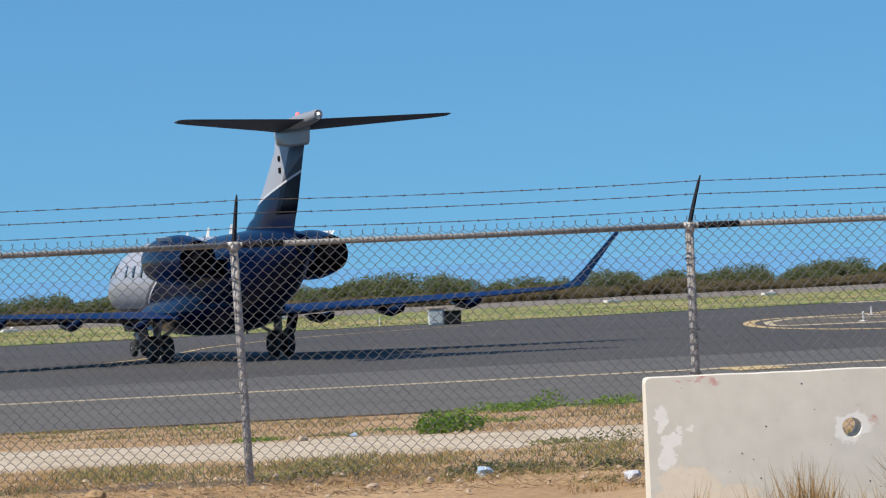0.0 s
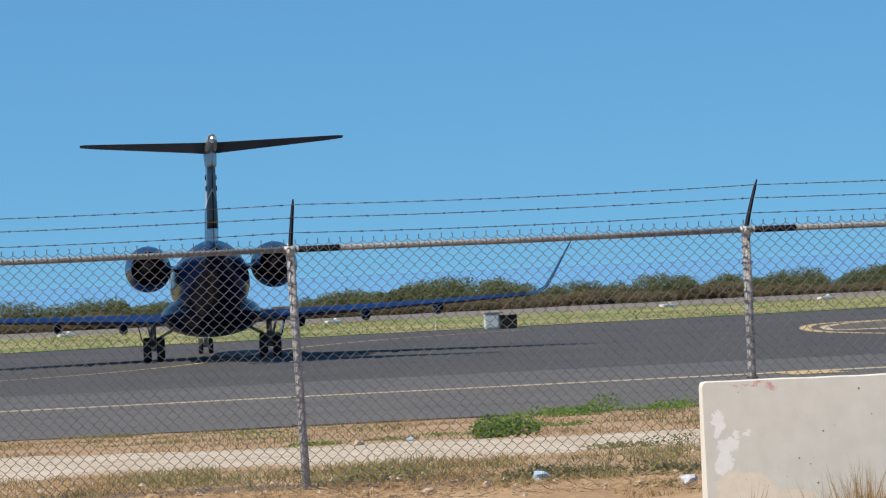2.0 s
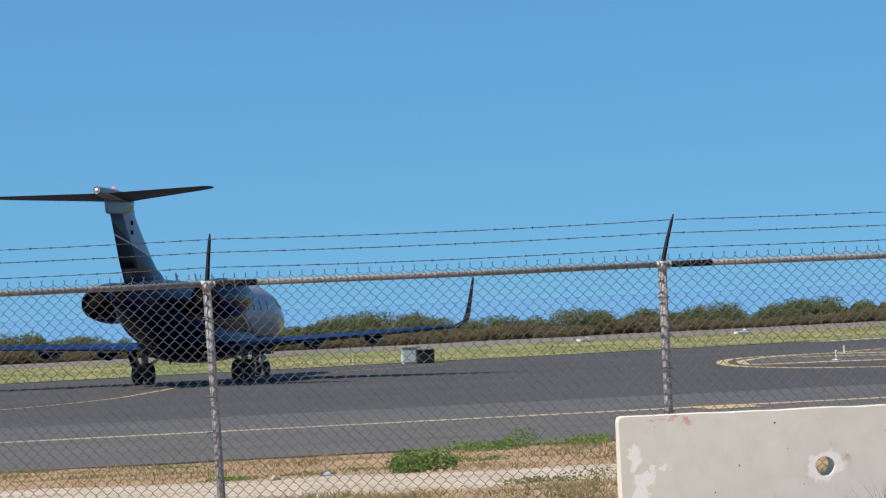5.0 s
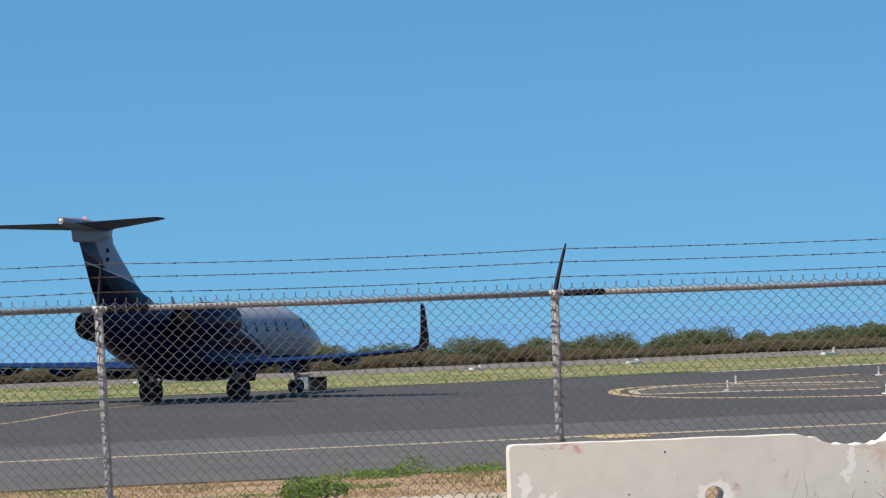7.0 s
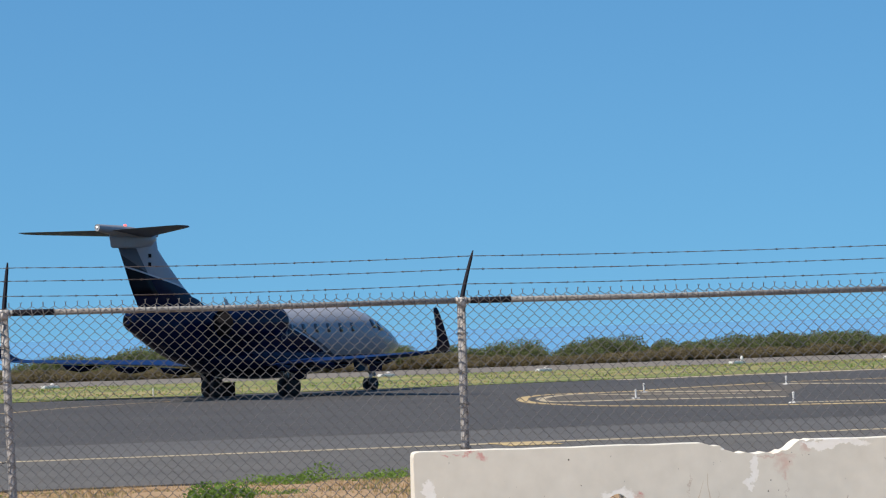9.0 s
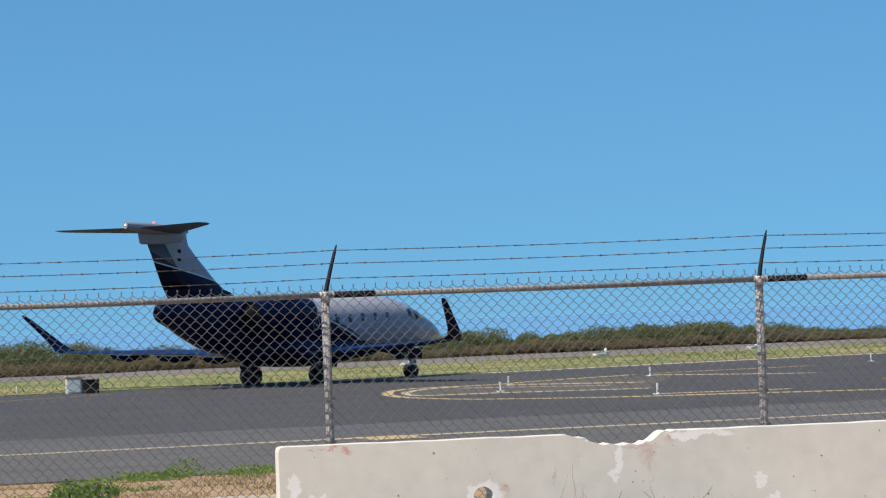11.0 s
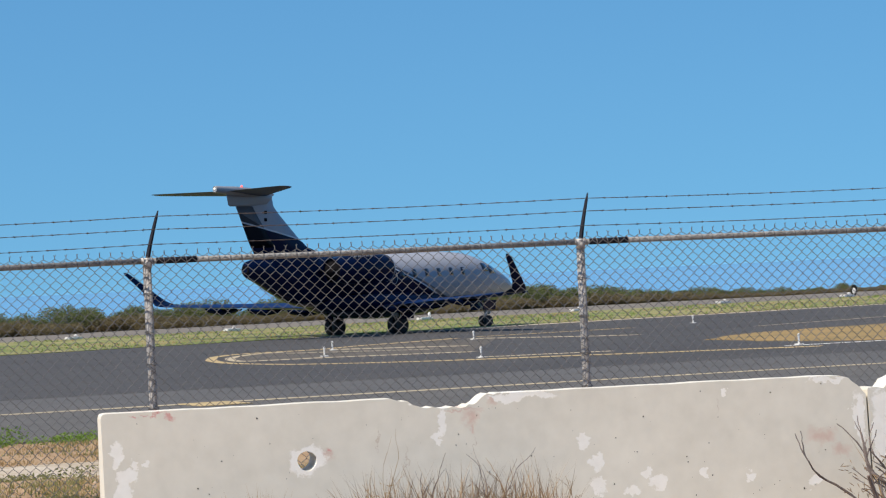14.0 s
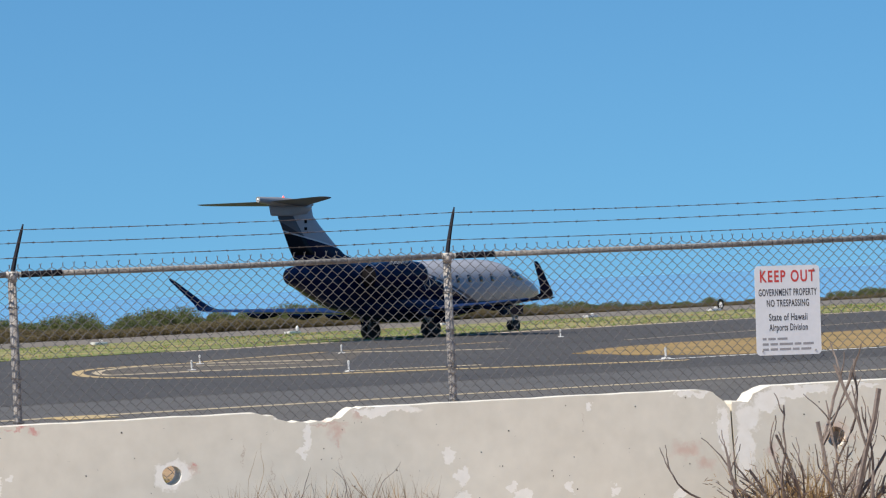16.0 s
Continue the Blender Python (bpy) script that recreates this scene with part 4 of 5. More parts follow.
        for dy in (-0.2, 0.2):
            wheel = make_wheel("wheel", 0.36, 0.24, leg)
            hub = part("rim", lathe([(-0.09, 0.2), (-0.1, 0.12), (0.1, 0.12), (0.09, 0.2)], (0, 0, 0), "Y", 16), M["rim"], None, "", True)
            hub.parent = wheel
            WHEELS.append((wheel, 0.0, 1.72 * s + dy, 0.36, 0.36))
    # windscreen centre, nose gear
    bm = bmesh.new()
    tube(bm, [(8.25, 0, 1.35), (8.1, 0, 0.55), (8.08, 0, 0.24)], [0.08, 0.07, 0.06], 12)
    tube(bm, [(8.08, -0.24, 0.25), (8.08, 0.24, 0.25)], 0.04, 10)
    tube(bm, [(7.5, 0, 1.2), (8.08, 0, 0.62)], 0.04, 8)
    tube(bm, [(8.3, 0, 0.62), (8.36, 0, 0.62)], 0.09, 12)
    leg = part("nose_gear", bm, M["strut"], jet, "pale metal nose landing gear", True)
    for s in (1, -1):
        bm = bmesh.new()
        box(bm, (7.95, 0.36 * s, 0.95), (0.9, 0.025, 0.42), 0.008, Matrix.Rotation(radians(-10 * s), 4, "X"))
        part("gear_door", bm, M["navy"], leg, "navy nose gear door")
        wheel = make_wheel("wheel", 0.25, 0.15, leg)
        hub = part("rim", lathe([(-0.06, 0.14), (-0.065, 0.08), (0.065, 0.08), (0.06, 0.14)], (0, 0, 0), "Y", 16), M["rim"], wheel, "", True)
        WHEELS.append((wheel, 8.08, 0.16 * s, 0.25, 0.25))
    # blade antennas on the spine and under the belly
    for x, z, h in ((0.9, 3.3, 0.3), (-1.2, 3.3, 0.34), (2.9, 3.3, 0.22), (-2.2, 0.98, -0.3), (4.2, 1.12, -0.28)):
        bm = bmesh.new()
        rings = [[(x + dx * k, dy, z + h * f) for dx, dy in ((0.16, 0), (0, 0.02), (-0.16, 0), (0, -0.02))] for k, f in ((1, -0.2), (0.9, 0.3), (0.5, 1))]
        rings = [[(p[0] - 0.12 * i, p[1], p[2]) for p in r] for i, r in enumerate(rings)]
        loft(bm, rings)
        part("antenna", bm, M["white"] if h > 0 else M["navy"], jet, "white blade antenna" if h > 0 else "")
    return jet


jet = make_jet()


# ---------------------------------------------------------------- markings and fixtures on the field
def painted(name, line, width, mat, label, z=0.012, broad=0.0):
    """broad: how much wider the sides of an outline are than its rounded nose."""
    tagged(strip(name, line, width, mat, z, broad=broad), label, "painted line", kind="structure")


painted("island_outline", [(19.9, 122.7), (19, 121.4), (17, 119.2), (15.3, 117.2), (14, 115.0), (12.3, 114.2), (10.9, 113.3), (10.0, 110.8), (9.5, 107), (9.4, 103.8), (9.6, 101), (10.2, 98.2),
                           (11.1, 95.7), (13.2, 93.1), (15.3, 91.5), (17.7, 90.5), (19.6, 89.4), (24, 87.4)], 0.36, M["yellow"], "yellow outline of a painted taxiway island", 0.016, 0.75)
painted("island_inner", [(12.6, 113.4), (11.4, 112.2), (10.3, 108.5), (10.0, 105), (10.2, 102.9), (11.5, 102.5), (12.7, 102.4), (16.9, 100.6)], 0.3, M["pale_line"], "faded yellow inner outline of a painted island", 0.016, 0.75)
painted("island_bar", [(14.2, 113.7), (18.1, 109.2)], 0.9, M["pale_line"], "faded pale bar inside the painted island", 0.016)
painted("island_bar", [(12.4, 111.2), (16.6, 106.6)], 0.5, M["pale_line"], "faded pale bar inside the painted island", 0.016)
painted("island_bar", [(15.9, 93.7), (19.6, 93.2)], 0.8, M["pale_line"], "faded pale bar beside the painted island", 0.016)
painted("lead_line", [(20.2, 120.8), (23.0, 115.3), (24.6, 113)], 0.8, M["pale_line"], "faded pale lead-in line", 0.016)
painted("lead_line", [(20.8, 123.6), (27.3, 126.2)], 0.7, M["yellow"], "faded yellow line beyond the painted island", 0.016)
sheet("worn_pavement", [(9.8, 106), (10.3, 110.6), (12.3, 113.6), (15.3, 116.4), (19, 120.6), (20.6, 118), (18.2, 107), (16.9, 101.2), (12.7, 103), (10.2, 103.4)], M["brown_asphalt"], 0.011,
      "brownish worn asphalt inside the painted island", "pavement")
painted("guidance_line", [(-16.0, 84.0), (-11.5, 88.5), (-8.9, 95), (-8.0, 102), (-7.2, 109), (-4.2, 118), (1.0, 125)], 0.2, M["yellow"], "faded yellow guidance line on the apron")
painted("concrete_edge", [(23.6, 89.6), (31, 90.9), (44, 93.5), (70, 99)], 0.5, M["white"], "pale concrete edge of the grass island")
painted("far_edge_line", [(16, 139.0), (26.8, 145.4), (38.4, 151.4), (60, 162.4), (110, 184)], 2.4, M["gravel"], "pale sandy strip along the grass")
painted("far_taxi_line", [(30, 118), (40, 127), (56, 139), (80, 152)], 0.3, M["pale_line"], "faded line on the far pavement")


def grass_island():
    bm = bmesh.new()
    line = smoothed([(24.3, 101.5), (26.5, 106), (29, 108.6), (33, 111.5), (42, 117), (58, 124), (60, 100), (44, 94.2), (33, 92), (27, 91.2), (25, 95), (24.3, 101.5)], 5)[:-1]
    c = bm.verts.new((38, 103, 0.05))
    ring = [bm.verts.new((x + 0.5 * noise.noise((x, y, 3)), y + 0.8 * noise.noise((x, y, 9)), 0.02)) for x, y in line]
    low = [bm.verts.new((v.co.x, v.co.y, -0.1)) for v in ring]
    n = len(ring)
    for i in range(n):
        bm.faces.new((c, ring[i], ring[(i + 1) % n]))
        bm.faces.new((ring[i], low[i], low[(i + 1) % n], ring[(i + 1) % n]))
    tagged(part("grass_island", bm, M["tan_grass"]), "dry tan grass island between the taxiways", "grass", kind="structure")


grass_island()
# orange-painted panel beside the edge line
bm = bmesh.new()
box(bm, (6.05, 67.75, 0.01), (1.05, 1.9, 0.012), 0, Matrix.Rotation(radians(11), 4, "Z"))
tagged(part("painted_panel", bm, M["yellow"]), "orange-yellow painted panel beside the edge line", "painted line", kind="structure")


def make_marker():
    """A short white edge marker on a round pad."""
    ob = thing("edge_marker", "short white taxiway edge marker on a pale pad", "edge light", group="taxiway edge markers")
    bm = bmesh.new()
    tube(bm, [(0, 0, 0), (0, 0, 0.03)], [0.17, 0.15], 18)
    part("pad", bm, M["white"], ob, "pale concrete pad")
    bm = bmesh.new()
    tube(bm, [(0, 0, 0.03), (0, 0, 0.06), (0, 0, 0.26), (0, 0, 0.3)], [0.05, 0.035, 0.035, 0.05], 14)
    part("stem", bm, M["white"], ob, smooth=True)
    bm = bmesh.new()
    tube(bm, [(0, 0, 0.3), (0, 0, 0.36), (0, 0, 0.39)], [0.05, 0.045, 0.015], 14)
    part("lens", bm, M["white"], ob, smooth=True)
    return ob


marker = make_marker()
marker.matrix_basis = pose(12.8, 104.4, 0.008) @ Matrix.Diagonal((0.8, 0.8, 0.8, 1))
for x, y in ((14.12, 112.9), (15.87, 93.5), (19.99, 119.2), (30.6, 130.2), (24.2, 90.4), (-26, 96), (46, 118)):
    copy_thing(marker, pose(x, y, 0.008, 0, 0, 40 * x))


def make_flat_marker(at, tall):
    ob = thing("runway_light", "low white runway light on a pale concrete base", "runway light", at, group="runway lights")
    bm = bmesh.new()
    box(bm, (0, 0, 0.06), (0.75, 0.5, 0.14), 0.03)
    part("base", bm, M["white"], ob, "pale concrete base")
    bm = bmesh.new()
    tube(bm, [(0.12, 0, 0.17), (0.12, 0, 0.2), (0.12, 0, 0.24)] if not tall else [(0.3, 0, 0.1), (0.3, 0, 0.32), (0.3, 0, 0.4)], [0.09, 0.08, 0.03] if tall else [0.1, 0.09, 0.03], 12)
    part("lamp", bm, M["white"], ob, smooth=True)
    return ob


for x, y, tall in ((16.1, 168.8, 0), (8.1, 166.2, 0), (-8, 160, 0), (27.0, 176.3, 1), (36, 180.5, 0), (45, 184, 0), (53, 187, 0), (-20, 155, 0)):
    make_flat_marker(pose(x, y, 0.03, 0, 0, 24), tall)


def make_far_sign(at):
    ob = thing("distance_sign", "small black and white airfield marker sign", "sign", at)
    bm = bmesh.new()
    tube(bm, [(0.22 * math.cos(a), 0.04, 0.55 + 0.42 * math.sin(a)) for a in (2 * math.pi * k / 24 for k in range(25))], 0.12, 8)
    part("board", bm, M["dark_box"], ob, "dark rounded board", True)
    bm = bmesh.new()
    rings = [[(r * math.cos(a), y, 0.42 + 1.5 * r * math.sin(a)) for a in (2 * math.pi * k / 16 for k in range(16))] for r, y in ((0.2, 0.0), (0.22, -0.03), (0.16, -0.08))]
    loft(bm, rings)
    part("face", bm, M["white"], ob, "white face")
    bm = bmesh.new()
    tube(bm, [(0, 0.05, -0.1), (0, 0.05, 0.3)], 0.05, 8)
    part("leg", bm, M["dark_box"], ob)


make_far_sign(pose(54.7, 191.5, 0.02, 0, 0, -16) @ Matrix.Diagonal((0.6, 0.6, 0.6, 1)))


def make_cabinets():
    a = thing("utility_cabinet", "pale green utility cabinet with a sandy lid on the verge", "utility box", pose(-0.42, 129.2, 0.0, 0, 0, 6))
    bm = bmesh.new()
    box(bm, (0, 0, 0.3), (0.56, 0.7, 0.6), 0.02)
    part("body", bm, M["cabinet"], a)
    bm = bmesh.new()
    box(bm, (0.05, 0, 0.635), (0.74, 0.78, 0.07), 0.015)
    part("lid", bm, M["stone"], a, "sandy concrete lid")
    bm = bmesh.new()
    box(bm, (-0.01, -0.362, 0.3), (0.46, 0.02, 0.46), 0.006)
    part("door", bm, M["cabinet"], a)
    b = thing("utility_box", "dark utility box beside a pale cabinet on the verge", "utility box", pose(0.2, 129.0, 0.0, 0, 0, 6))
    bm = bmesh.new()
    box(bm, (0, 0, 0.24), (0.62, 0.65, 0.48), 0.02)
    part("body", bm, M["dark_box"], b)
    bm = bmesh.new()
    box(bm, (0, 0, 0.505), (0.66, 0.7, 0.05), 0.012)
    part("lid", bm, M["dark_box"], b)
    c = thing("marker_stake", "thin white stake in the grass", "stake", pose(-2.6, 130.9, 0.0))
    bm = bmesh.new()
    tube(bm, [(0, 0, 0), (0, 0, 0.3), (0, 0, 0.36)], [0.03, 0.03, 0.01], 8)
    part("stake", bm, M["white"], c)


make_cabinets()


# ---------------------------------------------------------------- warning sign on the fence
def lettering(name, text, size, x, z, mat, parent, width, bold=0.03, spread=1.0):
    cu = bpy.data.curves.new(name, "FONT")
    cu.body, cu.size, cu.align_x, cu.extrude = text, size, "CENTER", 0.0003
    cu.offset, cu.space_character = size * bold, spread
    tmp = bpy.data.objects.new(name, cu)
    scene.collection.objects.link(tmp)
    bpy.context.view_layer.update()
    me = bpy.data.meshes.new_from_object(tmp.evaluated_get(bpy.context.evaluated_depsgraph_get()))
    wide = max(v.co.x for v in me.vertices) - min(v.co.x for v in me.vertices)
    me.transform(Matrix.Diagonal((width / wide, 1, 1, 1)))
    bpy.data.objects.remove(tmp)
    me.materials.clear()
    me.materials.append(mat)
    part(name, me, mat, parent, "", at=Matrix.Translation((x, -0.0026, z)) @ Matrix.Rotation(math.pi / 2, 4, "X"))


def make_sign():
    ob = thing("warning_sign", "white metal keep-out sign with red and black lettering on the fence", "sign",
               FENCE @ Matrix.Translation((8.592, -0.045, 1.148)) @ Matrix.Rotation(radians(0.9), 4, "Y"))
    w, h, r = 0.49, 0.64, 0.03
    bm = bmesh.new()
    out = []
    for cx, cz, a0 in ((w / 2 - r, h / 2 - r, 0), (-w / 2 + r, h / 2 - r, 90), (-w / 2 + r, -h / 2 + r, 180), (w / 2 - r, -h / 2 + r, 270)):
        out += [(cx + r * math.cos(radians(a0 + k * 18)), cz + r * math.sin(radians(a0 + k * 18))) for k in range(6)]
    loft(bm, [[(x, -0.002, z) for x, z in out], [(x, 0.002, z) for x, z in out]])
    part("plate", bm, M["sign"], ob, "white sheet metal plate with rounded corners")
    lettering("heading", "KEEP OUT", 0.115, 0, 0.205, M["sign_red"], ob, 0.415, 0.022, 1.22)
    lettering("wording", "GOVERNMENT PROPERTY", 0.07, 0, 0.105, M["sign_black"], ob, 0.44, 0.016, 1.12)
    lettering("wording", "NO TRESPASSING", 0.07, 0, 0.028, M["sign_black"], ob, 0.32, 0.016, 1.12)
    lettering("wording", "State of Hawaii", 0.07, 0, -0.072, M["sign_black"], ob, 0.29, 0.016, 1.12)
    lettering("wording", "Airports Division", 0.07, 0, -0.145, M["sign_black"], ob, 0.29, 0.016, 1.12)
    for z, words in ((-0.203, (0.03, 0.055, 0.075)), (-0.241, (0.045, 0.055, 0.1, 0.05, 0.08)), (-0.278, (0.045, 0.055, 0.085, 0.05, 0.075))):
        x = -0.2
        for wd in words:
            bm = bmesh.new()
            box(bm, (x + wd / 2, -0.0024, z), (wd, 0.001, 0.016))
            part("print_bar", bm, M["sign_grey"], ob, "word of small grey print")
            x += wd + 0.014
    for x in (-0.2, 0.2):
        for z in (-0.29, 0.29):
            bm = bmesh.new()
            tube(bm, [(x, -0.002, z), (x, -0.007, z)], [0.007, 0.005], 10)
            part("bolt", bm, M["galv"], ob)


make_sign()


# ---------------------------------------------------------------- wear on the barriers
def wear():
    # small pits in the face
    rnd = random.Random(9)
    for bar in (bar1, bar2):
        vs, fs = [], []
        for _ in range(110):
            x, z, r = rnd.uniform(0.1, 3.6), rnd.uniform(0.25, 0.78), 0.001 + 0.0036 * rnd.random() ** 2
            o = len(vs)
            vs += [(x + r * math.cos(a), -barrier_depth(z + r * math.sin(a)) - 0.0012, z + r * math.sin(a)) for a in (math.pi * k / 3 for k in range(6))]
            fs.append(tuple(range(o, o + 6)))
        tagged(part("pits", raw(vs, fs, "pits", M["soot"]), None, bar, "small dark pits"), kind="stuff")


wear()


# ---------------------------------------------------------------- plants
def blades(name, spots, mat, height, width, seed, spread, per, label, category, lean=0.5, z0=None):
    """Grass or straw: tufts of narrow bent blades."""
    rnd = random.Random(seed)
    vs, fs = [], []
    for x, y, k in spots:
        for _ in range(max(1, int(per * k))):
            bx, by = x + rnd.gauss(0, spread), y + rnd.gauss(0, spread)
            z = (rise(bx, by) if z0 is None else z0) - 0.01
            h, a = height * k * rnd.uniform(0.4, 1.15), rnd.uniform(0, 2 * math.pi)
            dx, dy = math.cos(a), math.sin(a)
            l = lean * h * rnd.uniform(0.1, 1)
            b = a + rnd.uniform(0.6, 2.4)
            wx, wy = width * math.cos(b), width * math.sin(b)
            o = len(vs)
            vs += [(bx - wx, by - wy, z), (bx + wx, by + wy, z), (bx + dx * l * 0.35 + wx * 0.7, by + dy * l * 0.35 + wy * 0.7, z + h * 0.6), (bx + dx * l * 0.35 - wx * 0.7, by + dy * l * 0.35 - wy * 0.7, z + h * 0.6),
                   (bx + dx * l, by + dy * l, z + h)]
            fs += [(o, o + 1, o + 2, o + 3), (o + 3, o + 2, o + 4)]
    ob = part(name, raw(vs, fs, name, mat), mat)
    return tagged(ob, label, category, kind="stuff")


rnd = random.Random(21)
on_path = lambda x, y: 27.5 < y < 34.6 - 0.45 * x and x < 2.5
near_spots = []
while len(near_spots) < 2600:
    x, y = rnd.uniform(-6.5, 4.5), rnd.uniform(20.8, 27.5)
    d = noise.noise((x * 0.9, y * 0.5, 2)) + (0.35 if 22.6 < y < 26.5 else -0.25)
    if d > rnd.uniform(-0.4, 0.5):
        near_spots.append((x, y, rnd.uniform(0.5, 1.2)))
blades("dry_grass", near_spots, M["straw"], 0.06, 0.004, 1, 0.07, 13, "short dry straw-coloured grass along the fence", "grass", 1.5)
blades("green_grass", [s for s in near_spots if noise.noise((s[0] * 0.7, s[1] * 0.7, 7)) > -0.05 and s[1] > 22.4], M["olive"], 0.095, 0.004, 2, 0.07, 9, "dull grey-green grass along the fence", "grass", 1.3)
mid_spots = []
while len(mid_spots) < 1700:
    x, y = rnd.uniform(-11, 6), rnd.uniform(34, 54)
    if y > 34.8 - 0.45 * x and y < near_edge(x) and noise.noise((x * 0.5, y * 0.35, 12)) > rnd.uniform(-0.6, 0.4):
        mid_spots.append((x, y, rnd.uniform(0.5, 1.2)))
blades("bank_grass", mid_spots, M["straw"], 0.06, 0.006, 3, 0.16, 12, "dry tan grass on the bank beside the asphalt", "grass", 0.9)
blades("bank_greenery", [s for s in mid_spots if noise.noise((s[0] * 0.6, s[1] * 0.25, 17)) > 0.12], M["olive"], 0.08, 0.007, 4, 0.16, 10, "patchy green grass on the bank", "grass", 0.8)
blades("path_grass", [(rnd.uniform(-6, 3), rnd.uniform(27.4, 34), rnd.uniform(0.4, 1)) for _ in range(260)], M["straw"], 0.05, 0.005, 5, 0.12, 8, "sparse tufts on the gravel track", "grass", 0.9)


def leafy(bm_vs, bm_fs, centre, size, count, leaf, seed, flat=0.6):
    rnd = random.Random(seed)
    for _ in range(count):
        u = Vector((rnd.gauss(0, 1), rnd.gauss(0, 1), rnd.gauss(0, 1)))
        u.normalize()
        r = rnd.uniform(0.25, 1.0) ** 0.5
        p = Vector((centre[0] + u.x * size[0] * r, centre[1] + u.y * size[1] * r, centre[2] + u.z * size[2] * r))
        if p.z < 0.01:
            p.z = rnd.uniform(0.01, 0.12 * size[2])
        a = Vector((rnd.gauss(0, 1), rnd.gauss(0, 1), rnd.gauss(0, flat))).normalized()
        b = a.cross(Vector((rnd.gauss(0, 1), rnd.gauss(0, 1), rnd.gauss(0, 1)))).normalized()
        l = leaf * rnd.uniform(0.6, 1.4)
        o = len(bm_vs)
        bm_vs += [p - a * l, p + b * l * 0.5, p + a * l, p - b * l * 0.5]
        bm_fs.append((o, o + 1, o + 2, o + 3))


def make_weed(name, label, x, y, w, d, h, count, leaf, mat, seed, category="weed"):
    ob = thing(name, label, category, pose(x, y, rise(x, y) - 0.02))
    rnd = random.Random(seed)
    vs, fs = [], []
    clumps = max(3, int(w * 6))
    bm = bmesh.new()
    for i in range(clumps):
        cx = rnd.uniform(-w / 2, w / 2)
        cy = rnd.uniform(-d / 2, d / 2)
        hh = h * (1 - 0.6 * abs(cx) / w * 2) * rnd.uniform(0.5, 1.0)
        leafy(vs, fs, (cx, cy, hh * 0.5), (w / clumps * 1.6 + 0.05, d * 0.35, hh * 0.6), count // clumps, leaf, seed * 50 + i)
        for k in range(3):
            tube(bm, [(cx * 0.8, cy * 0.8, 0), (cx + rnd.uniform(-0.05, 0.05), cy, hh * 0.5), (cx + rnd.uniform(-0.12, 0.12), cy + rnd.uniform(-0.05, 0.05), hh)], [0.006, 0.004, 0.002], 4)
    tagged(part("stalk", bm, mat, ob), kind="stuff")
    part("leaves", raw(vs, fs, "leaves", mat), mat, ob)


for i, (x, y, w, d, h, c, l, m, lb) in enumerate((
        (-0.02, 36.2, 0.4, 0.5, 0.5, 1300, 0.028, "weed", "bright green leafy weed on the dirt bank"),
        (0.28, 41.5, 1.2, 1.5, 0.14, 450, 0.02, "weed", "low green weeds on the dirt bank"),
        (-0.7, 39.5, 0.7, 1.0, 0.1, 300, 0.018, "weed", "low green weeds on the dirt bank"),
        (1.7, 52.2, 1.9, 1.4, 0.4, 1500, 0.028, "weed", "green weeds along the asphalt edge"),
        (3.4, 53.6, 1.8, 1.2, 0.26, 1200, 0.028, "weed", "green weeds along the asphalt edge"),
        (0.6, 51.2, 0.9, 1.0, 0.2, 500, 0.026, "weed", "green weeds along the asphalt edge"),
        (4.9, 54.2, 1.4, 1.0, 0.2, 600, 0.026, "weed", "green weeds along the asphalt edge"),
        (-1.95, 36.6, 0.5, 0.6, 0.13, 400, 0.02, "weed", "small green weed beside the gravel track"),
        (-1.35, 37.0, 0.45, 0.6, 0.12, 300, 0.02, "olive", "grey-green weed beside the gravel track"),
        (-3.6, 47.0, 0.8, 1.0, 0.14, 300, 0.02, "weed", "sparse green weed on the bank"),
        (-5.4, 47.5, 1.0, 1.0, 0.12, 250, 0.02, "olive", "sparse green weed on the bank"),
        (-0.95, 23.7, 0.6, 0.35, 0.16, 900, 0.014, "olive", "dense grey-green weed under the fence"),
        (-0.6, 23.8, 0.5, 0.35, 0.12, 500, 0.014, "olive", "dense grey-green weed under the fence"),
        (0.5, 23.4, 0.62, 0.4, 0.2, 1000, 0.014, "olive", "dense grey-green weed under the fence"),
        (0.95, 23.3, 0.45, 0.4, 0.17, 600, 0.014, "olive", "dense grey-green weed under the fence"),
        (0.92, 21.9, 0.22, 0.2, 0.09, 350, 0.012, "olive", "small round grey-green weed on the dirt"),
        (-2.2, 24.0, 0.7, 0.4, 0.1, 400, 0.014, "olive", "low grey-green weed under the fence"),
        (1.25, 28.5, 0.9, 0.8, 0.14, 700, 0.016, "olive", "grey-green weed beside the track"),
        (0.3, 30.2, 0.8, 0.6, 0.1, 300, 0.016, "weed", "low green weed beside the track"),
        (-2.75, 30.5, 0.3, 0.4, 0.07, 120, 0.014, "straw", "dry tuft on the gravel track"))):
    make_weed("weed", lb, x, y, w, d, h, c, l, M[m], i + 1)


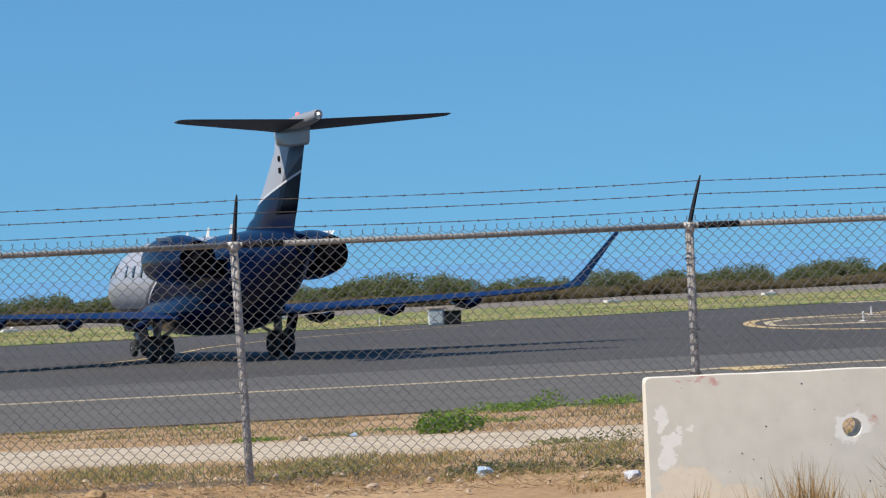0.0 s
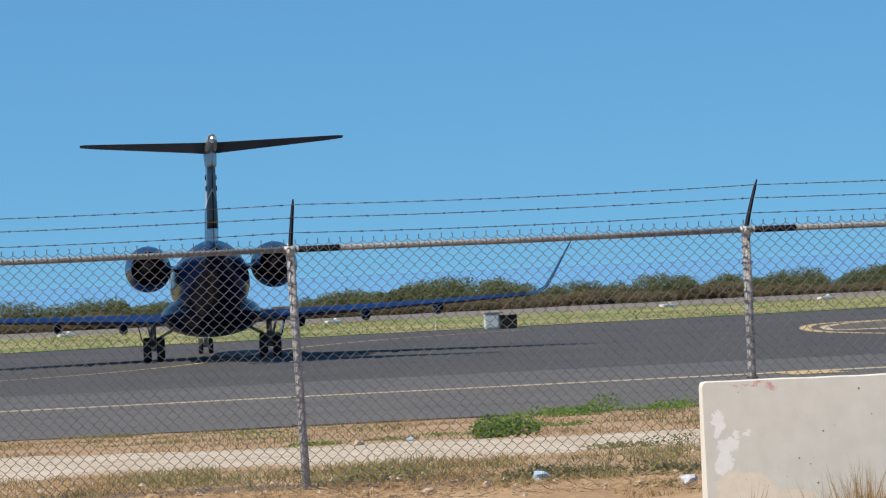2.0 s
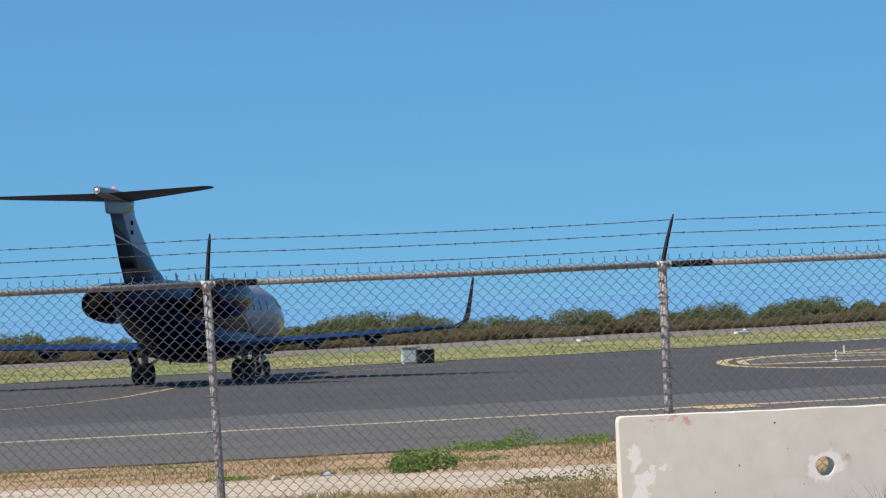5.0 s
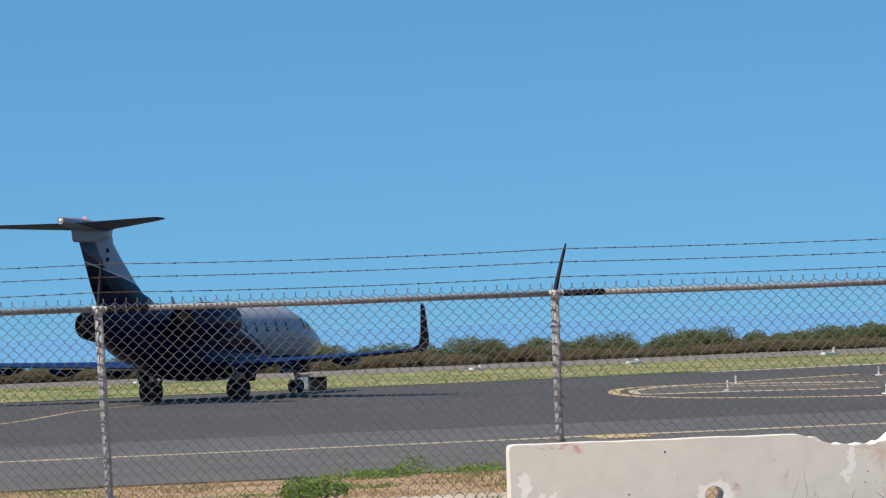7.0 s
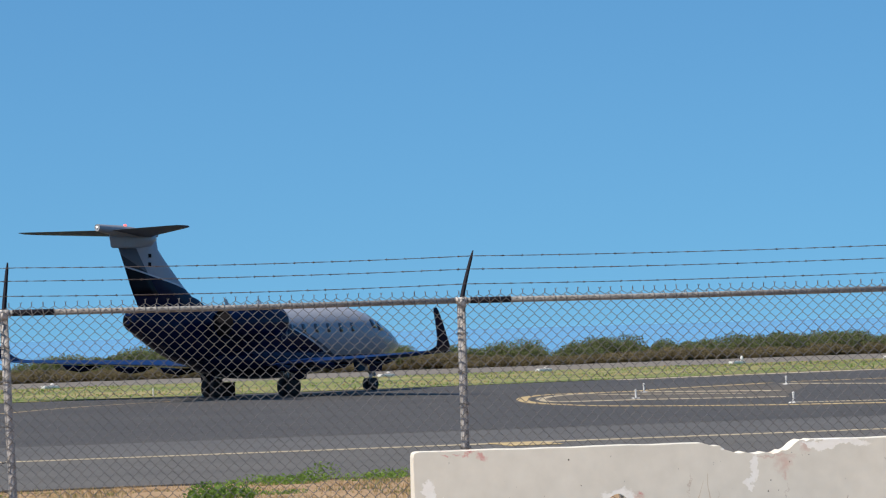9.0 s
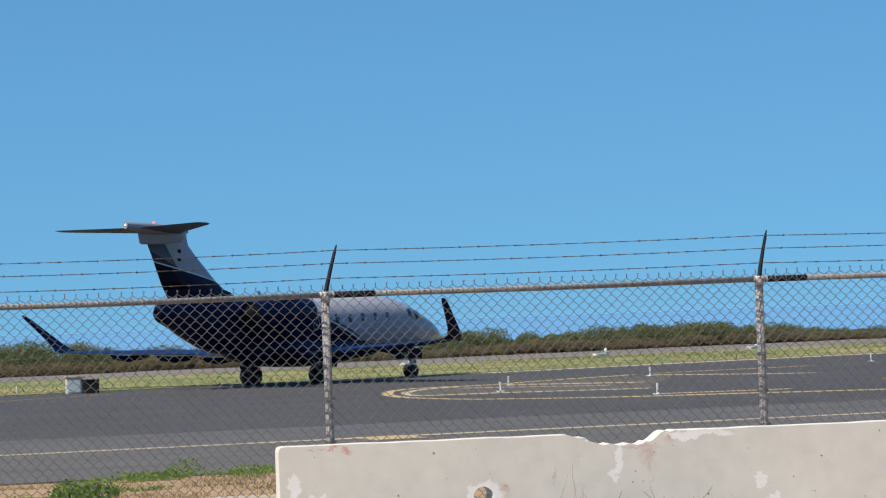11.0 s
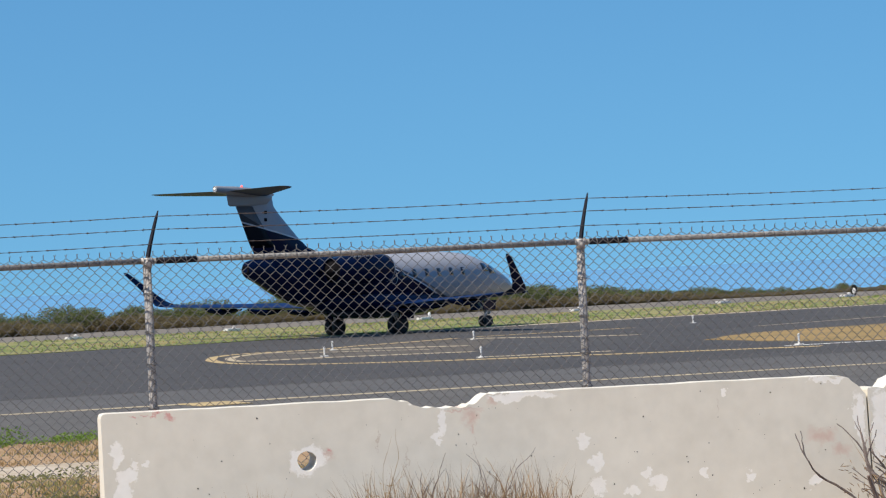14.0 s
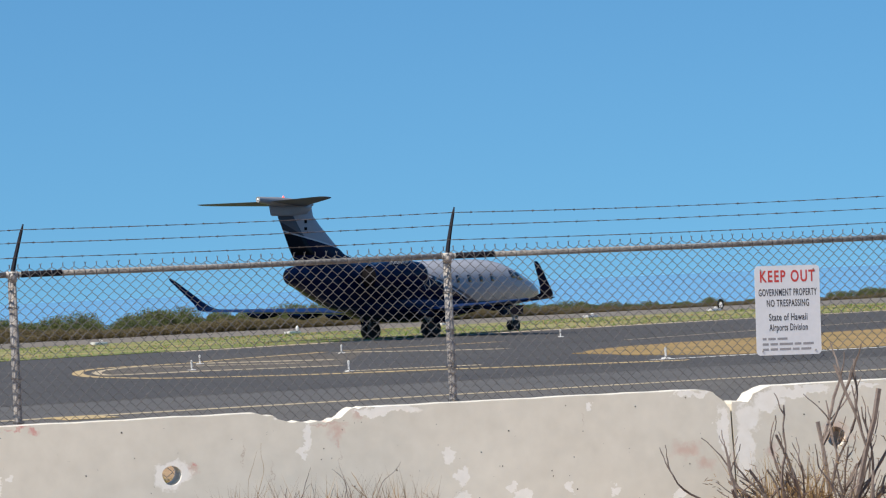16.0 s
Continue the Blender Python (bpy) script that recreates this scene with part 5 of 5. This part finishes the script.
# far scrub: a few bushes built once and repeated along the coast
def make_bush(seed, mats, w, h):
    ob = thing("bush", "low rounded coastal bush of dull green leaves", "bush", group="coastal scrub")
    rnd = random.Random(seed)
    bm = bmesh.new()
    vs, fs = [], []
    for i in range(9):
        cx, cy = rnd.uniform(-w * 0.42, w * 0.42), rnd.uniform(-0.9, 0.9)
        hh = h * (1 - 1.1 * (cx / w) ** 2) * rnd.uniform(0.65, 1.0)
        tube(bm, [(cx * 0.4, cy * 0.4, -0.1), (cx * 0.8, cy * 0.8, hh * 0.4), (cx, cy, hh * 0.75)], [0.06, 0.04, 0.015], 5)
        leafy(vs, fs, (cx, cy, hh * 0.52), (w * 0.17, 0.8, hh * 0.5), 900, 0.055, seed * 70 + i)
    tagged(part("stalk", bm, M["bark"], ob), kind="stuff")
    part("crown", raw(vs, fs, "crown", mats), mats, ob)
    return ob


def scrub():
    rnd = random.Random(77)
    kinds = [make_bush(1, M["leaf"], 3.2, 1.35), make_bush(2, M["leaf"], 4.2, 1.7), make_bush(3, M["dry_leaf"], 3.6, 1.0), make_bush(4, M["leaf"], 2.6, 1.15), make_bush(5, M["dry_leaf"], 4.4, 0.8)]
    for b in (kinds[2], kinds[4]):
        b["label"] = "low dry brown coastal scrub bush"
    first = set()
    base = lambda x: 185.5 + 0.47 * x if x < 34 else 201.5 + 0.36 * (x - 34)

    def put(i, x, y, s):
        m = Matrix.Translation((x, y, -0.03)) @ Matrix.Rotation(rnd.uniform(0, 6.28), 4, "Z") @ Matrix.Diagonal((s, s, s, 1))
        if i not in first:
            first.add(i)
            kinds[i].matrix_basis = m
        else:
            ob = copy_thing(kinds[i], m)
            ob.matrix_basis = m
    x = -46.0
    while x < 78:
        # low dry scrub in front, green bushes behind; shorter towards the open point
        low = 1.0 if x < 40 else max(0.42, 1.0 - (x - 40) * 0.045)
        put(rnd.choice((2, 4)), x, base(x) + rnd.uniform(0.5, 2.5), rnd.uniform(0.7, 1.1) * (low if x > 40 else 1))
        k = 0.8 + 0.6 * noise.noise((x * 0.11, 0, 31)) + 0.15 * noise.noise((x * 0.5, 0, 5))
        put(rnd.choice((0, 1, 1, 3)), x + rnd.uniform(-1, 1), base(x) + rnd.uniform(3, 7), max(0.7, min(k * 1.3, 1.5)) * low)
        x += rnd.uniform(1.2, 1.8) * (1.0 if x < 40 else 0.6)

    for cx, s in ((27.5, 0.9), (29.5, 1.0), (31.5, 1.05), (33.5, 1.15), (35.3, 1.2), (37.2, 1.15), (39.4, 1.05), (41.5, 0.95)):
        put(rnd.choice((0, 1)), cx, base(cx) + rnd.uniform(3, 6), s)


scrub()
verge = []
while len(verge) < 2600:
    x = rnd.uniform(-22, 62)
    lo, hi = 131.5 + 0.52 * x, 165 + 0.42 * x
    y = rnd.uniform(lo, hi)
    if noise.noise((x * 0.15, y * 0.08, 40)) > rnd.uniform(-0.5, 0.5):
        verge.append((x, y, rnd.uniform(0.5, 1.2)))
blades("verge_grass", verge, M["weed"], 0.08, 0.03, 8, 0.35, 4, "short green grass tufts on the far verge", "grass", 0.8, 0.03)
blades("verge_straw", [(x + 1, y + 0.6, k) for x, y, k in verge[::2]], M["straw"], 0.07, 0.03, 9, 0.4, 6, "dry straw tufts on the far verge", "grass", 0.8, 0.03)


# dead shrub and dry weeds in front of the barriers
def shrub(name, label, x, y, height, width, stems, seed, mat, leaves=0, leaf_mat=None, thin=0.007, gnarl=0.26, taper=0.6):
    g = 0.96
    ob = thing(name, label, "shrub", pose(x, y, g))
    rnd = random.Random(seed)
    tips = []

    def grow(bm, p, d, length, r, depth):
        pts, rad = [p.copy()], [r]
        n = 6
        for k in range(n):
            d = (d + Vector((rnd.uniform(-gnarl, gnarl), rnd.uniform(-0.2, 0.2), rnd.uniform(-0.08, 0.14)))).normalized()
            p = p + d * length / n
            pts.append(p.copy())
            rad.append(r * (1 - taper * (k + 1) / n) * rnd.uniform(0.8, 1.25))
        tube(bm, pts, rad, 5)
        tips.append(p)
        if depth:
            for _ in range(rnd.choice((2, 2, 3))):
                q = pts[rnd.randint(1, n)]
                nd = (d + Vector((rnd.uniform(-0.7, 0.7), rnd.uniform(-0.5, 0.5), rnd.uniform(-0.1, 0.5)))).normalized()
                grow(bm, q.copy(), nd, length * rnd.uniform(0.4, 0.65), r * 0.55, depth - 1)

    for i in range(stems):
        bm = bmesh.new()
        s = (i + 0.5) / stems - 0.5
        d = Vector((s * 1.5 * width / height + rnd.uniform(-0.15, 0.15), rnd.uniform(-0.15, 0.1), 1)).normalized()
        grow(bm, Vector((s * width * 0.25, rnd.uniform(-0.06, 0.06), -0.02)), d, height * rnd.uniform(0.45, 0.75) * (1 - 0.25 * abs(s)), thin, 2)
        part("stem", bm, mat, ob)
    if leaves:
        vs, fs = [], []
        for t in tips:
            for _ in range(leaves):
                p = t * rnd.uniform(0.3, 0.72) + Vector((rnd.gauss(0, 0.035), rnd.gauss(0, 0.03), rnd.gauss(0, 0.02)))
                a = Vector((rnd.gauss(0, 1), rnd.gauss(0, 0.6), rnd.gauss(0, 1))).normalized() * rnd.uniform(0.012, 0.03)
                b = Vector((a.z, 0.3 * a.x, -a.x)).normalized() * 0.0022
                o = len(vs)
                vs += [p - a, p + b, p + a, p - b]
                fs.append((o, o + 1, o + 2, o + 3))
        tagged(part("dry_leaves", raw(vs, fs, "dry_leaves", leaf_mat), None, ob), kind="stuff")


shrub("dead_shrub", "bare grey dead shrub with dry leaves beside the barrier", 4.9, 15.72, 0.92, 1.25, 18, 3, M["bark"], 16, M["dry_twig"], 0.013, 0.3, 0.45)
shrub("dead_shrub", "tall bare grey dead stem beside the barrier", 5.05, 15.68, 1.28, 0.05, 2, 11, M["bark"], 0, None, 0.015, 0.11, 0.25)
shrub("dry_weed", "dry grey-brown weed in front of the barrier", 2.62, 15.75, 0.62, 0.6, 18, 5, M["bark"], 14, M["dry_twig"], 0.006, 0.28)
shrub("dry_weed", "dry grey-brown weed in front of the barrier", 2.86, 15.75, 0.6, 0.5, 16, 6, M["dry_twig"], 14, M["dry_twig"], 0.005, 0.28)
shrub("dry_weed", "thin dry weed in front of the barrier", 2.2, 15.75, 0.72, 0.3, 8, 7, M["straw"], 6, M["straw"], 0.0035, 0.2)
blades("dry_stalks", [(1.6 + 0.04 * k, 15.72, 1.0 - 0.05 * abs(k) + 0.06 * math.sin(k * 3)) for k in range(-3, 4)] + [(1.0 + 0.09 * k, 15.74, 0.72 + 0.12 * math.sin(k * 1.9)) for k in range(14)], M["straw"], 0.47, 0.0035, 31, 0.035, 70,
       "tufts of dry tan grass stalks in front of the barrier", "grass", 0.45)
blades("dry_brush", [(2.1 + 0.05 * k, 15.73, 0.85 + 0.16 * math.sin(k * 2.3)) for k in range(19)], M["dry_twig"], 0.54, 0.0035, 32, 0.045, 120,
       "brown dry brush in front of the barrier", "grass", 0.55)
blades("shrub_straw", [(4.7 + 0.03 * k, 15.77, 0.8 + 0.2 * math.sin(k * 1.7)) for k in range(10)], M["straw"], 0.56, 0.004, 33, 0.04, 60,
       "pale dry straw caught in the dead shrub", "grass", 0.45)


# ---------------------------------------------------------------- litter and stones
def crumpled(name, label, x, y, size, mat, seed, category="litter"):
    rnd = random.Random(seed)
    bm = bmesh.new()
    bmesh.ops.create_icosphere(bm, subdivisions=2, radius=0.5)
    for v in bm.verts:
        v.co *= 0.75 + 0.5 * rnd.random()
        v.co.x *= size[0]
        v.co.y *= size[1]
        v.co.z = v.co.z * size[2] + size[2] * 0.4
    ob = part(name, bm, mat)
    ob.matrix_basis = pose(x, y, rise(x, y) + 0.01, 0, 0, rnd.uniform(0, 360))
    tagged(ob, label, category)


crumpled("plastic_litter", "crumpled pale blue plastic wrapper under the fence", 0.18, 22.75, (0.14, 0.1, 0.08), M["blue_litter"], 1)
crumpled("paper_litter", "crumpled white paper on the dirt", 1.12, 21.7, (0.13, 0.1, 0.08), M["paper"], 2)
crumpled("plastic_litter", "small pale blue wrapper beside the track", -1.05, 35.4, (0.08, 0.08, 0.06), M["blue_litter"], 3)
crumpled("stone", "pale stone on the dirt", -1.5, 33.7, (0.1, 0.1, 0.09), M["stone"], 4, "stone")
crumpled("paper_litter", "pale wrapper on the bank", 2.55, 44.5, (0.16, 0.08, 0.05), M["paper"], 8)
crumpled("stone", "pale stone under the fence", -0.55, 21.9, (0.1, 0.08, 0.05), M["stone"], 5, "stone")
crumpled("stone", "pale stone under the fence", -0.18, 22.3, (0.07, 0.06, 0.05), M["stone"], 6, "stone")
crumpled("brick_fragment", "reddish broken rubble under the fence", -2.35, 22.0, (0.2, 0.14, 0.09), M["dirt"], 7, "rubble")


def pebbles():
    rnd = random.Random(12)
    vs, fs = [], []
    for _ in range(900):
        x, y = rnd.uniform(-7, 3), rnd.uniform(21, 36)
        r = rnd.uniform(0.008, 0.03)
        z = rise(x, y) + 0.02
        o = len(vs)
        vs += [(x + r * rnd.uniform(0.7, 1.3), y, z), (x, y + r, z), (x - r * rnd.uniform(0.7, 1.3), y, z), (x, y - r, z), (x, y, z + r * 0.8)]
        fs += [(o, o + 1, o + 4), (o + 1, o + 2, o + 4), (o + 2, o + 3, o + 4), (o + 3, o, o + 4)]
    tagged(part("pebbles", raw(vs, fs, "pebbles", M["stone"]), None), "small loose pebbles on the dirt and track", "gravel", kind="stuff")


pebbles()


def debris():
    """Broken dry stalks that lie on the dirt below the fence."""
    rnd = random.Random(33)
    vs, fs = [], []
    for _ in range(2600):
        x, y = rnd.uniform(-4.5, 1.6), 21.2 + abs(rnd.gauss(0, 1.1))
        a, l, r = rnd.uniform(-0.9, 0.9) + (math.pi if rnd.random() < 0.5 else 0), rnd.uniform(0.015, 0.08), rnd.uniform(0.0012, 0.003)
        z = rise(x, y) + 0.025
        dx, dy = math.cos(a) * l, math.sin(a) * l
        up = rnd.uniform(0, 0.03)
        o = len(vs)
        vs += [(x, y - r, z), (x, y + r, z), (x, y, z + 2 * r), (x + dx, y + dy - r, z + up), (x + dx, y + dy + r, z + up), (x + dx, y + dy, z + up + 2 * r)]
        fs += [(o, o + 1, o + 4, o + 3), (o + 1, o + 2, o + 5, o + 4), (o + 2, o, o + 3, o + 5)]
    tagged(part("dead_stalks", raw(vs, fs, "dead_stalks", M["dry_twig"]), None), "broken dry stalks lying on the dirt", "debris", kind="stuff")


debris()


# ---------------------------------------------------------------- what moves
JET_WAY = [  # seconds, x, y, heading clockwise from north
    (0.0, -6.19, 92.28, -21.05), (1.0, -7.75, 96.31, -13.73), (2.0, -8.64, 100.39, -6.37), (3.0, -8.85, 104.23, 0.59),
    (4.0, -8.45, 108.05, 7.19), (7.0, -4.13, 118.78, 25.77), (8.0, -1.74, 122.27, 31.01), (11.0, 7.73, 131.31, 42.56),
    (12.5, 13.22, 135.90, 44.90), (13.5, 17.05, 138.96, 46.83), (14.5, 21.06, 142.00, 48.76), (16.0, 27.23, 146.50, 50.3)]


def motions():
    walk(jet, [(t, pose(x, y, 0.006, 0, 0, 90 - h)) for t, x, y, h in JET_WAY])
    # wheels turn with the way gone
    ts = [r[0] for r in JET_WAY]
    gone = [0.0]
    for a, b in zip(JET_WAY, JET_WAY[1:]):
        gone.append(gone[-1] + math.hypot(b[1] - a[1], b[2] - a[2]))
    for wheel, x, y, z, radius in WHEELS:
        rows = []
        step = 1 / 15
        for k in range(241):
            t = k * step
            s = float(np.interp(t, ts, gone))
            rows.append((t, pose(x, y, z, 0, math.degrees(s / radius), 0)))
        walk(wheel, rows)


motions()
